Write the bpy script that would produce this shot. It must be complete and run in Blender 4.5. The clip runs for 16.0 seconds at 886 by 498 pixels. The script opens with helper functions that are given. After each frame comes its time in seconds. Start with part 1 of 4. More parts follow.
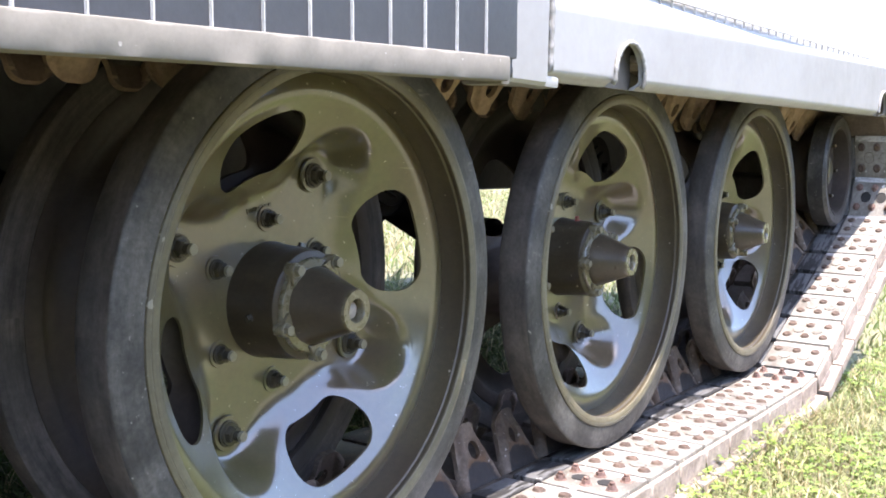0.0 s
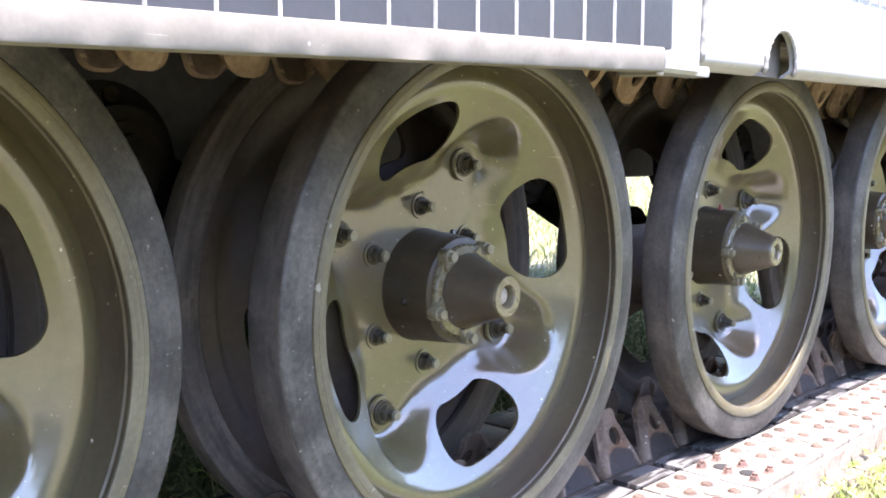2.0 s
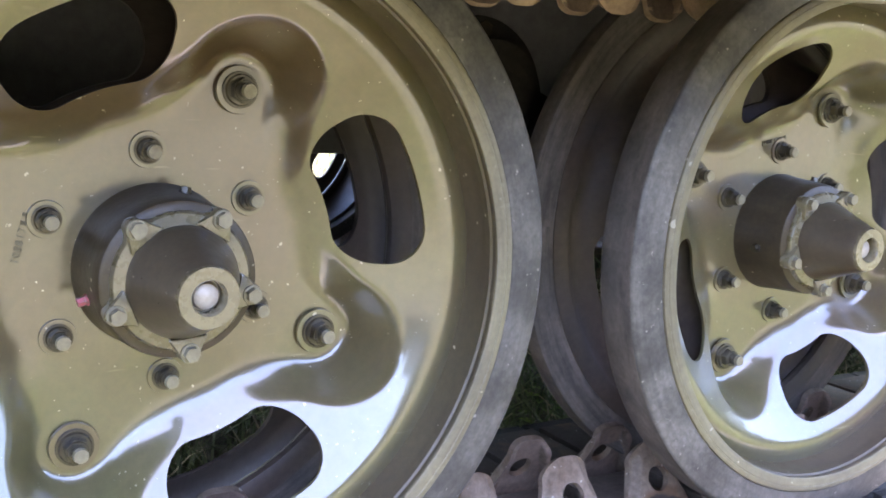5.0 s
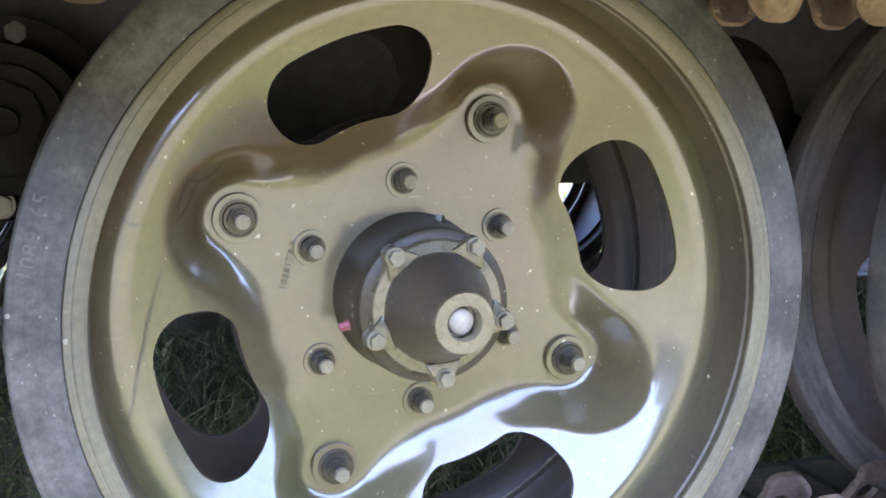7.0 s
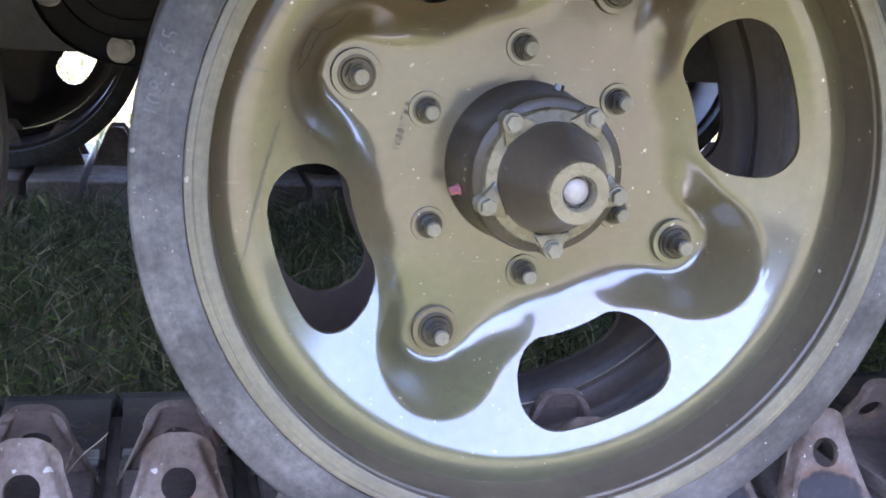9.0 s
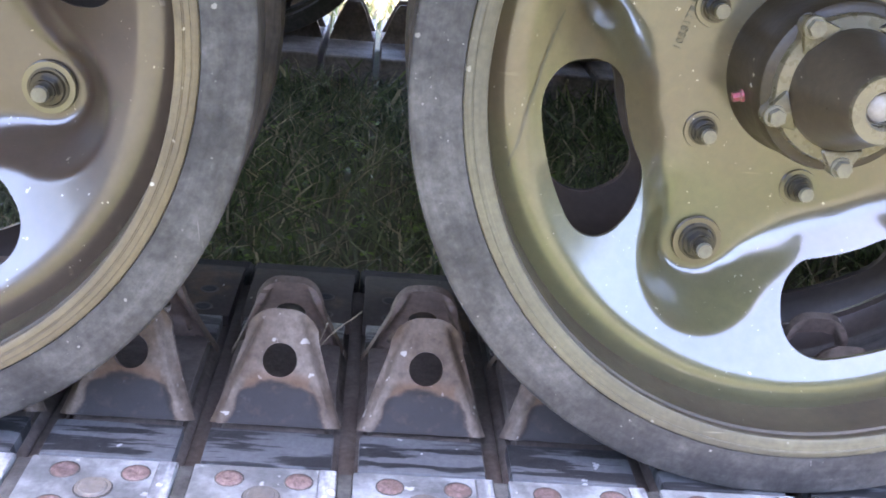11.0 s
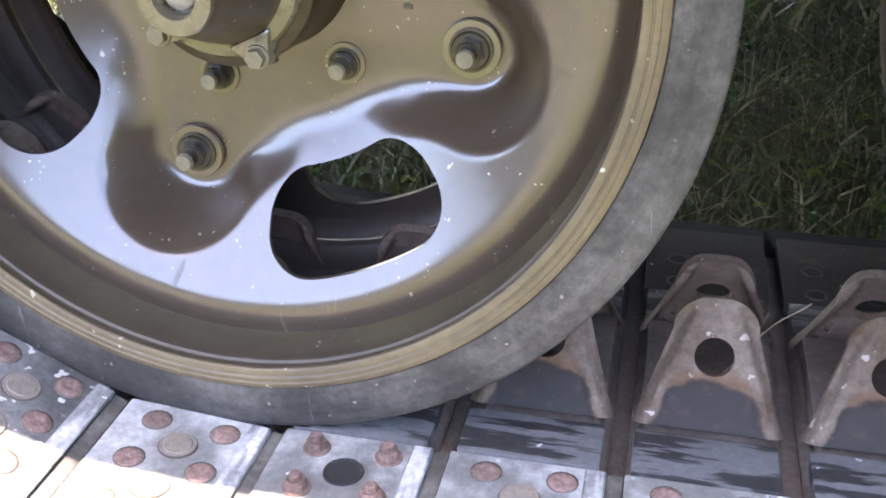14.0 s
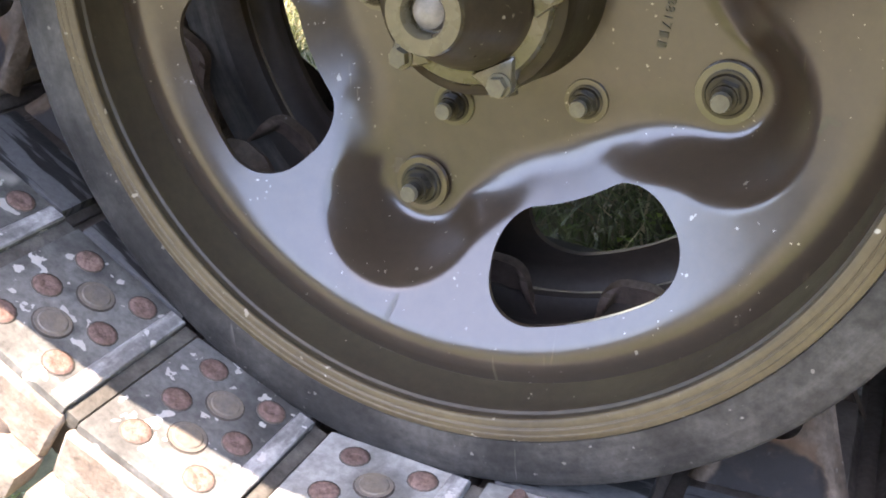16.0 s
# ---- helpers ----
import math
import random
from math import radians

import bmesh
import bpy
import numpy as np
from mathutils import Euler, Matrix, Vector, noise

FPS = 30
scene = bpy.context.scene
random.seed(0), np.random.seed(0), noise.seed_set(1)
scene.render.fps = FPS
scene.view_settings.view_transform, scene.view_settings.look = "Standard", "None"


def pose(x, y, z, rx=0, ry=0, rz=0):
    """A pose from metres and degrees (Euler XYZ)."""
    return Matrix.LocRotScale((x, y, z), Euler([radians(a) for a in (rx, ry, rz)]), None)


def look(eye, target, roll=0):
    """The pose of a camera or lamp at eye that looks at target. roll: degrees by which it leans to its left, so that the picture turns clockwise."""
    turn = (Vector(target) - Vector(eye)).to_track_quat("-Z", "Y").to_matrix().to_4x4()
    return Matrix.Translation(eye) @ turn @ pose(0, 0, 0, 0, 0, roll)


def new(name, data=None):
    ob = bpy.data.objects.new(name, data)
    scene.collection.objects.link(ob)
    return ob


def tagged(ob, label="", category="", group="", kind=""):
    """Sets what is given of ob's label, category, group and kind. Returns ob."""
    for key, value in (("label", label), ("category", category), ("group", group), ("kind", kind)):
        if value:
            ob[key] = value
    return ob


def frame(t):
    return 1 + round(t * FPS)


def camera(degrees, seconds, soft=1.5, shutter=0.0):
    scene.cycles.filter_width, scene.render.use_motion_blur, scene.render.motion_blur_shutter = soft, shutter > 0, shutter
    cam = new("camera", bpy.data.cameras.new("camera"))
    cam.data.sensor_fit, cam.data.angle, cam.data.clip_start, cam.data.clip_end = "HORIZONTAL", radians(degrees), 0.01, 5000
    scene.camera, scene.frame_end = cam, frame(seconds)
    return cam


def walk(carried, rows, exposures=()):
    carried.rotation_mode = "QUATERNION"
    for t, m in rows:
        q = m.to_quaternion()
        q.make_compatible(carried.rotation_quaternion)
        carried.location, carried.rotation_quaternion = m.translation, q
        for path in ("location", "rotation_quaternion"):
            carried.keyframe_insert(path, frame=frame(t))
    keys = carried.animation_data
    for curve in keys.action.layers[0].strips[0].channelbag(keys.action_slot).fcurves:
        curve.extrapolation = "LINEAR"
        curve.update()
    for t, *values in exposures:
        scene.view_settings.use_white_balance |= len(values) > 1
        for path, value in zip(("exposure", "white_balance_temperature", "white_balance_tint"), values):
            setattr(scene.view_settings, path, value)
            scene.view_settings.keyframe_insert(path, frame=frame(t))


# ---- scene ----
# Lengths along the vehicle are given in units of U metres, from the axle of the middle road wheel.
U = 1.05
AXLE = 0.42  # height of the road wheel axles above the ground, metres
cam = camera(45.17, 16.0, 1.8)
ROWS = [  # seconds, place in units from the axle, turn in degrees
    (0.0, -0.1843, -0.8726, 0.1889, 84.70, -1.36, -56.16),
    (0.5, -0.1975, -0.8697, 0.1938, 84.46, -1.17, -54.31),
    (1.0, -0.2095, -0.8643, 0.1955, 84.15, -1.40, -52.35),
    (1.5, -0.2169, -0.8679, 0.1983, 84.01, -1.30, -51.09),
    (2.0, -0.2285, -0.8656, 0.1932, 83.78, -1.28, -49.49),
    (2.5, -0.2484, -0.8611, 0.1885, 83.39, -2.15, -47.06),
    (3.0, -0.2674, -0.8679, 0.1864, 82.72, -2.68, -43.43),
    (3.5, -0.2682, -0.8686, 0.1852, 82.12, -3.35, -40.04),
    (6.0, -0.2652, -0.8785, 0.1813, 80.70, -1.43, -24.95),
    (6.5, -0.2744, -0.8705, 0.1812, 81.70, -0.72, -21.44),
    (7.0, -0.2807, -0.8689, 0.1774, 81.54, -0.63, -19.12),
    (7.5, -0.2862, -0.8691, 0.1699, 80.74, -1.14, -18.38),
    (8.0, -0.2910, -0.8699, 0.1614, 79.58, -2.06, -17.98),
    (8.5, -0.2992, -0.8644, 0.1500, 77.81, -2.99, -16.45),
    (11.0, -0.3535, -0.8247, 0.1483, 68.81, -5.37, -2.48),
    (11.5, -0.3886, -0.7911, 0.1510, 67.20, -4.81, 0.03),
    (12.0, -0.4132, -0.7532, 0.1569, 64.98, -3.52, 3.26),
    (12.5, -0.4247, -0.7356, 0.1615, 63.61, -1.94, 6.54),
    (13.0, -0.4511, -0.7220, 0.1609, 63.29, -1.76, 8.54),
    (13.5, -0.4633, -0.7138, 0.1552, 63.14, -1.07, 10.10),
    (14.0, -0.4733, -0.7007, 0.1550, 62.61, -0.09, 12.36),
    (14.5, -0.4869, -0.6895, 0.1525, 62.45, 0.87, 14.49),
    (15.0, -0.5068, -0.6850, 0.1536, 62.68, 0.75, 16.59),
    (15.5, -0.5147, -0.6795, 0.1395, 63.62, 0.43, 20.08),
    (16.0, -0.5099, -0.6748, 0.1190, 66.28, -0.59, 23.67),
]
EXPOSURE = [(0.0, 2.91, 6480, 19), (1.5, 3.33, 6430, 22), (3.0, 3.77, 6540, 26), (3.5, 3.85, 6600, 27), (6.0, 4.28, 6280, 28), (6.5, 4.36, 6160, 29), (7.5, 4.2, 6000, 27), (8.0, 4.25, 5950, 29),
            (8.5, 4.2, 5900, 32), (11.0, 4.12, 6500, 27), (12.0, 4.32, 6800, 24), (13.5, 4.02, 7020, 24), (15.5, 3.65, 7530, 24), (16.0, 3.4, 7500, 23)]
walk(cam, [(t, pose(U * x, U * y, AXLE + U * z, rx, ry, rz)) for t, x, y, z, rx, ry, rz in ROWS], EXPOSURE)

# ---- light ----
SUN_WAY = Vector((-0.12, -0.267, 1.0)).normalized()  # towards the sun
world = bpy.data.worlds.new("sky")
scene.world = world
world.use_nodes = True
wn = world.node_tree.nodes
sky = wn.new("ShaderNodeTexSky")
sky.sky_type = "NISHITA"
sky.sun_disc = False
sky.sun_elevation = math.asin(SUN_WAY.z)
sky.sun_rotation = math.atan2(SUN_WAY.x, SUN_WAY.y)
world.node_tree.links.new(sky.outputs[0], wn["Background"].inputs[0])
wn["Background"].inputs[1].default_value = 0.15
sun_data = bpy.data.lights.new("sun", "SUN")
sun_data.energy, sun_data.angle, sun_data.color = 2.7, radians(0.5), (1.0, 0.95, 0.87)
sun = new("sun", sun_data)
sun.matrix_world = look(SUN_WAY * 30, (0, 0, 0))


# ---- materials ----
def material(name, base, rough=0.5, metal=0.0, second=None, scale=6.0, detail=8.0, mix=(0.35, 0.65), grain=60.0,
             grain_amount=0.12, speck=None, speck_scale=40.0, speck_size=0.12, bump=0.1, bump_scale=80.0, coat=0.0, coat_rough=(0.07, 0.20),
             random_by="", rough_vary=0.12, vary=0.0, stretch=None, chips=None, chip_scale=28.0, chip_cut=0.70, scuff=None, spec=0.5):
    """A surface with broad patches of a second colour, fine grain, specks of dust or chips and fine relief."""
    mat = bpy.data.materials.new(name)
    mat.use_nodes = True
    n, l = mat.node_tree.nodes, mat.node_tree.links
    shader = n["Principled BSDF"]
    # every object wears its own stretch of the pattern
    own = n.new("ShaderNodeVectorMath")
    own.operation = "MULTIPLY_ADD"
    own.inputs[1].default_value = (7.3, 5.1, 9.7)
    l.new(n.new("ShaderNodeObjectInfo").outputs["Random"], own.inputs[0])
    l.new(n.new("ShaderNodeTexCoord").outputs["Object"], own.inputs[2])
    coords = own.outputs[0]
    broad = coords
    if stretch:
        mapping = n.new("ShaderNodeMapping")
        mapping.inputs["Scale"].default_value = stretch
        l.new(coords, mapping.inputs["Vector"])
        broad = mapping.outputs[0]

    def noise_at(s, d=4.0, r=0.6, where=None):
        node = n.new("ShaderNodeTexNoise")
        node.inputs["Scale"].default_value, node.inputs["Detail"].default_value = s, d
        node.inputs["Roughness"].default_value = r
        l.new(where or coords, node.inputs["Vector"])
        return node.outputs["Fac"]

    def ramp(value, low, high):
        node = n.new("ShaderNodeMapRange")
        node.interpolation_type = "SMOOTHSTEP"
        node.inputs["From Min"].default_value, node.inputs["From Max"].default_value = low, high
        l.new(value, node.inputs["Value"])
        return node.outputs["Result"]

    def blend(fac, a, b, how="MIX"):
        node = n.new("ShaderNodeMix")
        node.data_type, node.blend_type = "RGBA", how
        if isinstance(fac, float):
            node.inputs[0].default_value = fac
        else:
            l.new(fac, node.inputs[0])
        for socket, value in ((node.inputs[6], a), (node.inputs[7], b)):
            if isinstance(value, tuple):
                socket.default_value = (*value, 1)
            else:
                l.new(value, socket)
        return node.outputs[2]

    colour = (base[0], base[1], base[2])
    patches = ramp(noise_at(scale, detail, 0.6, broad), *mix)
    colour = blend(patches, colour, second or tuple(c * 0.78 for c in base))
    fine = noise_at(grain, 6.0, 0.7)
    to_grey = n.new("ShaderNodeValToRGB")
    to_grey.color_ramp.elements[0].color = (1 - 2.2 * grain_amount,) * 3 + (1,)
    to_grey.color_ramp.elements[1].color = (1 + 1.0 * grain_amount,) * 3 + (1,)
    to_grey.color_ramp.elements[0].position, to_grey.color_ramp.elements[1].position = 0.3, 0.7
    l.new(fine, to_grey.inputs[0])
    colour = blend(1.0, colour, to_grey.outputs[0], "MULTIPLY")
    if random_by:
        info = n.new("ShaderNodeObjectInfo").outputs["Random"] if random_by == "object" else n.new("ShaderNodeNewGeometry").outputs["Random Per Island"]
        tint = n.new("ShaderNodeValToRGB")
        tint.color_ramp.elements[0].color = (1 - vary, 1 - vary, 1 - vary, 1)
        tint.color_ramp.elements[1].color = (1 + vary, 1 + vary * 0.9, 1 + vary * 0.7, 1)
        l.new(info, tint.inputs[0])
        colour = blend(1.0, colour, tint.outputs[0], "MULTIPLY")
    if speck:
        cells = n.new("ShaderNodeTexVoronoi")
        cells.inputs["Scale"].default_value = speck_scale
        jitter = n.new("ShaderNodeTexNoise")
        jitter.inputs["Scale"].default_value = speck_scale * 2.2
        l.new(coords, jitter.inputs["Vector"])
        shift = n.new("ShaderNodeVectorMath")
        shift.operation = "MULTIPLY_ADD"
        shift.inputs[1].default_value = (0.55 / speck_scale,) * 3
        l.new(jitter.outputs["Color"], shift.inputs[0])
        l.new(coords, shift.inputs[2])
        l.new(shift.outputs[0], cells.inputs["Vector"])
        chance = n.new("ShaderNodeSeparateColor")
        l.new(cells.outputs["Color"], chance.inputs[0])
        power = n.new("ShaderNodeMath")
        power.operation = "POWER"
        power.inputs[1].default_value = 2.5
        l.new(chance.outputs[0], power.inputs[0])
        size = n.new("ShaderNodeMath")
        size.operation = "MULTIPLY_ADD"
        size.inputs[1].default_value, size.inputs[2].default_value = -1.7 * speck_size, 0.0
        l.new(power.outputs[0], size.inputs[0])
        near = n.new("ShaderNodeMath")
        l.new(cells.outputs["Distance"], near.inputs[0])
        l.new(size.outputs[0], near.inputs[1])
        dots = ramp(near.outputs[0], 0.0, -0.03)
        where = ramp(noise_at(speck_scale * 0.22, 3.0), 0.52, 0.62)
        both = n.new("ShaderNodeMath")
        both.operation = "MULTIPLY"
        l.new(dots, both.inputs[0])
        l.new(where, both.inputs[1])
        colour = blend(both.outputs[0], colour, speck)
    if scuff:
        # thin scratches, drawn out one way and broken up
        mapping = n.new("ShaderNodeMapping")
        mapping.inputs["Scale"].default_value = (14.0, 14.0, 160.0)
        mapping.inputs["Rotation"].default_value = (0.3, 0.5, 0.9)
        l.new(coords, mapping.inputs["Vector"])
        lines = ramp(noise_at(1.0, 2.0, 0.5, mapping.outputs[0]), 0.66, 0.72)
        parts = ramp(noise_at(9.0, 3.0), 0.55, 0.65)
        both = n.new("ShaderNodeMath")
        both.operation = "MULTIPLY"
        l.new(lines, both.inputs[0])
        l.new(parts, both.inputs[1])
        colour = blend(both.outputs[0], colour, scuff)
    if chips:
        # rare uneven flakes of dried dirt or bare metal
        colour = blend(ramp(noise_at(chip_scale, 3.0, 0.45), chip_cut, chip_cut + 0.015), colour, chips)
    l.new(colour, shader.inputs["Base Color"])
    shader.inputs["Metallic"].default_value = metal
    r = n.new("ShaderNodeMapRange")
    r.inputs["To Min"].default_value, r.inputs["To Max"].default_value = max(rough - rough_vary, 0.04), min(rough + rough_vary, 1)
    l.new(noise_at(grain * 0.4, 5.0), r.inputs["Value"])
    l.new(r.outputs["Result"], shader.inputs["Roughness"])
    shader.inputs["Specular IOR Level"].default_value = spec
    shader.inputs["Coat Weight"].default_value = coat
    if coat:
        dull = n.new("ShaderNodeMapRange")
        dull.inputs["From Min"].default_value, dull.inputs["From Max"].default_value = 0.35, 0.7
        dull.inputs["To Min"].default_value, dull.inputs["To Max"].default_value = coat_rough
        l.new(noise_at(13.0, 7.0, 0.65), dull.inputs["Value"])
        l.new(dull.outputs["Result"], shader.inputs["Coat Roughness"])
    shader.inputs["Coat IOR"].default_value = 1.7
    if bump and coat:
        # the clear coat follows the waves of the sheet
        b = n.new("ShaderNodeBump")
        b.inputs["Strength"].default_value, b.inputs["Distance"].default_value = bump, 0.004
        l.new(noise_at(bump_scale, 3.0), b.inputs["Height"])
        l.new(b.outputs["Normal"], shader.inputs["Coat Normal"])
    if bump:
        b = n.new("ShaderNodeBump")
        b.inputs["Strength"].default_value, b.inputs["Distance"].default_value = bump, 0.004
        l.new(noise_at(bump_scale, 6.0), b.inputs["Height"])
        l.new(b.outputs["Normal"], shader.inputs["Normal"])
    return mat


DUST = (0.42, 0.38, 0.31)
OLIVE = material("olive_paint", (0.084, 0.076, 0.033), 0.30, second=(0.076, 0.052, 0.028), scale=3.2, grain=90, grain_amount=0.08, chips=(0.32, 0.28, 0.22), chip_scale=110, chip_cut=0.735, scuff=(0.125, 0.110, 0.065),
                 speck=(0.34, 0.31, 0.25), speck_scale=210, speck_size=0.125, bump=0.09, bump_scale=14, rough_vary=0.05, coat=0.85)
BROWN = material("brown_olive_paint", (0.060, 0.041, 0.026), 0.32, second=(0.048, 0.033, 0.022), scale=5, grain=90, grain_amount=0.08, chips=(0.30, 0.27, 0.22), chip_scale=120, chip_cut=0.73, scuff=(0.16, 0.13, 0.08),
                 speck=(0.34, 0.31, 0.26), speck_scale=220, speck_size=0.145, bump=0.10, bump_scale=14, rough_vary=0.05, coat=0.72, coat_rough=(0.10, 0.30))
RIM_OLIVE = material("dusty_olive_rim_paint", (0.122, 0.106, 0.064), 0.5, second=(0.085, 0.073, 0.046), scale=9, grain=140, speck=(0.3, 0.27, 0.22), speck_scale=120, speck_size=0.12, bump=0.06, scuff=(0.16, 0.145, 0.11), chips=(0.22, 0.2, 0.16), chip_scale=60, chip_cut=0.71)
RIM = material("rim_paint", (0.128, 0.096, 0.050), 0.45, second=(0.092, 0.068, 0.038), scale=9, chips=(0.34, 0.29, 0.22), chip_scale=60, chip_cut=0.70, scuff=(0.10, 0.075, 0.045), grain=140, speck=DUST, speck_scale=120, speck_size=0.15, bump=0.06)
HUB = material("hub_paint", (0.034, 0.025, 0.015), 0.36, spec=0.28, second=(0.048, 0.036, 0.021), scale=12, grain=160, speck=DUST, speck_scale=110, speck_size=0.14, bump=0.08, bump_scale=160)
CAP = material("hub_cap_paint", (0.042, 0.031, 0.019), 0.32, second=(0.058, 0.044, 0.027), scale=14, grain=160, speck=DUST, speck_scale=140, speck_size=0.13, bump=0.06)
CAP_EDGE = material("worn_cap_flange", (0.105, 0.088, 0.050), 0.28, coat=0.6, scale=25, grain=180, bump=0.06)
BOLT = material("bolt_paint", (0.070, 0.060, 0.040), 0.20, metal=0.25, second=(0.036, 0.030, 0.022), scale=50, grain=200, bump=0.05)
STUD = material("stud_end", (0.17, 0.15, 0.10), 0.35, scale=60, grain=220, bump=0.05)
PLUG = material("pale_grease_plug", (0.17, 0.140, 0.105), 0.5, second=(0.30, 0.26, 0.21), scale=60, grain=200, bump=0.1)
RED = material("red_plug_paint", (0.34, 0.045, 0.07), 0.4, second=(0.16, 0.09, 0.07), scale=260, grain=220, bump=0.1)
RUBBER = material("dusty_grey_rubber", base=(0.036, 0.034, 0.032), rough=0.5, spec=0.3, second=(0.090, 0.084, 0.076), scale=11, mix=(0.38, 0.66), chips=(0.17, 0.16, 0.14), chip_scale=95, chip_cut=0.735, scuff=(0.16, 0.15, 0.13), grain=130, grain_amount=0.2,
                  speck=(0.20, 0.19, 0.17), speck_scale=190, speck_size=0.17, bump=0.3, bump_scale=70)
TREAD = material("dark_tread_rubber", (0.056, 0.050, 0.046), 0.7, spec=0.3, second=(0.090, 0.076, 0.066), scale=14, grain=150, bump=0.4, bump_scale=40)
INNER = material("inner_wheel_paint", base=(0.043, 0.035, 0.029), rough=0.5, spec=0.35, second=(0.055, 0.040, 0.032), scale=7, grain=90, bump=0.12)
PLATE = material("pale_worn_track_steel", (0.375, 0.375, 0.355), 0.5, second=(0.145, 0.143, 0.132), scale=10, mix=(0.41, 0.60), chips=(0.45, 0.43, 0.38), chip_scale=45, chip_cut=0.68, scuff=(0.40, 0.38, 0.33), grain=120, grain_amount=0.16,
                 speck=(0.55, 0.52, 0.48), speck_scale=60, speck_size=0.2, bump=0.25, bump_scale=110, random_by="object", vary=0.10)
PLATE_DIRTY = material("dirty_track_steel", (0.170, 0.170, 0.160), 0.55, second=(0.080, 0.079, 0.074), scale=10, mix=(0.4, 0.6), grain=120, grain_amount=0.2, chips=(0.46, 0.44, 0.40), chip_scale=75, chip_cut=0.63, scuff=(0.34, 0.32, 0.28),
                 speck=(0.5, 0.47, 0.43), speck_scale=60, speck_size=0.2, bump=0.3, bump_scale=110, random_by="object", vary=0.2)
# rust brown made darker: the rivets' own shadows are put into it
RIVET_BROWN = material("shaded_rusty_rivet", (0.108, 0.078, 0.062), 0.8, spec=0.15, second=(0.072, 0.052, 0.042), scale=70, grain=240, bump=0.3, bump_scale=240, random_by="object", vary=0.2)
PLATE_MID = material("grey_track_steel", (0.225, 0.210, 0.182), 0.5, second=(0.120, 0.106, 0.088), scale=11, mix=(0.42, 0.68), grain=120, grain_amount=0.18, chips=(0.45, 0.43, 0.38), chip_scale=45, chip_cut=0.68, scuff=(0.40, 0.38, 0.33),
                 speck=(0.5, 0.47, 0.43), speck_scale=60, speck_size=0.2, bump=0.3, bump_scale=110, random_by="object", vary=0.12)
RIVET = material("rusty_pink_rivet", (0.215, 0.142, 0.122), 0.9, spec=0.1, chips=(0.15, 0.098, 0.078), chip_scale=160, chip_cut=0.60, second=(0.165, 0.110, 0.090), scale=70, grain=240, grain_amount=0.2, bump=0.5, bump_scale=200, random_by="object", vary=0.22)
DISC = material("inset_steel_disc", (0.19, 0.158, 0.120), 0.55, second=(0.16, 0.14, 0.12), scale=60, grain=200, bump=0.25, bump_scale=200, random_by="object", vary=0.15)
PAD = material("black_rubber_pad", (0.105, 0.104, 0.102), 0.5, spec=0.3, second=(0.026, 0.025, 0.024), scale=20, detail=3.0, mix=(0.47, 0.52), chips=(0.34, 0.33, 0.31), chip_scale=70, chip_cut=0.73, grain=150, bump=0.35, bump_scale=60, stretch=(0.45, 3.4, 1.0))
WORN_STRIP = material("scraped_pale_steel", (0.44, 0.43, 0.41), 0.5, second=(0.20, 0.195, 0.185), scale=26, mix=(0.42, 0.62), grain=150, grain_amount=0.2, chips=(0.55, 0.53, 0.50), chip_scale=60, chip_cut=0.64, bump=0.35, bump_scale=90, stretch=(3.0, 0.6, 1.0))
CONNECT = material("dirty_connector_steel", (0.070, 0.063, 0.052), 0.7, second=(0.14, 0.13, 0.11), scale=22, grain=150, grain_amount=0.2, bump=0.4, bump_scale=120)
BLACK_STEEL = material("near_black_steel", (0.010, 0.009, 0.008), 0.6, spec=0.12, second=(0.018, 0.015, 0.012), scale=20, grain=120, bump=0.2)
# dark rings in this colour imitate the shaded recess round rivets and discs
RECESS_SHADE = material("recess_shade", (0.05, 0.042, 0.034), 0.85, second=(0.09, 0.075, 0.06), scale=60, grain=200, bump=0.2)
SCRATCH = material("dark_scratch", (0.052, 0.043, 0.025), 0.5, second=(0.075, 0.062, 0.034), scale=90, mix=(0.45, 0.7), grain=200, bump=0.1, coat=0.5)
# near black: the shade inside sockets and dimples put into the colour
HOLE = material("dark_socket", (0.012, 0.011, 0.010), 0.8, scale=40, grain=150, bump=0.1)
# darker than the disc: the raised figures' shading is put into their colour
FIGURES = material("shaded_cast_figures", (0.040, 0.034, 0.020), 0.5, second=(0.065, 0.056, 0.030), scale=80, grain=200, bump=0.1)
TYRE_FIGURES = material("grey_raised_rubber", (0.088, 0.083, 0.076), 0.6, spec=0.25, second=(0.060, 0.056, 0.052), scale=30, grain=160, bump=0.1)
RIM_WALL = material("rim_wall_paint", (0.066, 0.053, 0.029), 0.42, spec=0.4, second=(0.050, 0.038, 0.023), scale=8, grain=120, speck=DUST, speck_scale=110, speck_size=0.12, bump=0.1)
RIBS = material("pale_rib_paint", (0.55, 0.54, 0.52), 0.5, scale=12, grain=120, bump=0.1)
PANEL = material("dark_tooth_panel", (0.050, 0.040, 0.033), 0.65, spec=0.1, second=(0.105, 0.070, 0.042), scale=13, mix=(0.5, 0.7), grain=150, speck=(0.4, 0.37, 0.33), speck_scale=120, speck_size=0.14, bump=0.15, bump_scale=90)
LINK = material("rusty_link_steel", (0.085, 0.067, 0.053), 0.65, spec=0.3, second=(0.125, 0.100, 0.082), scale=18, grain=150, grain_amount=0.16, bump=0.35, bump_scale=120)
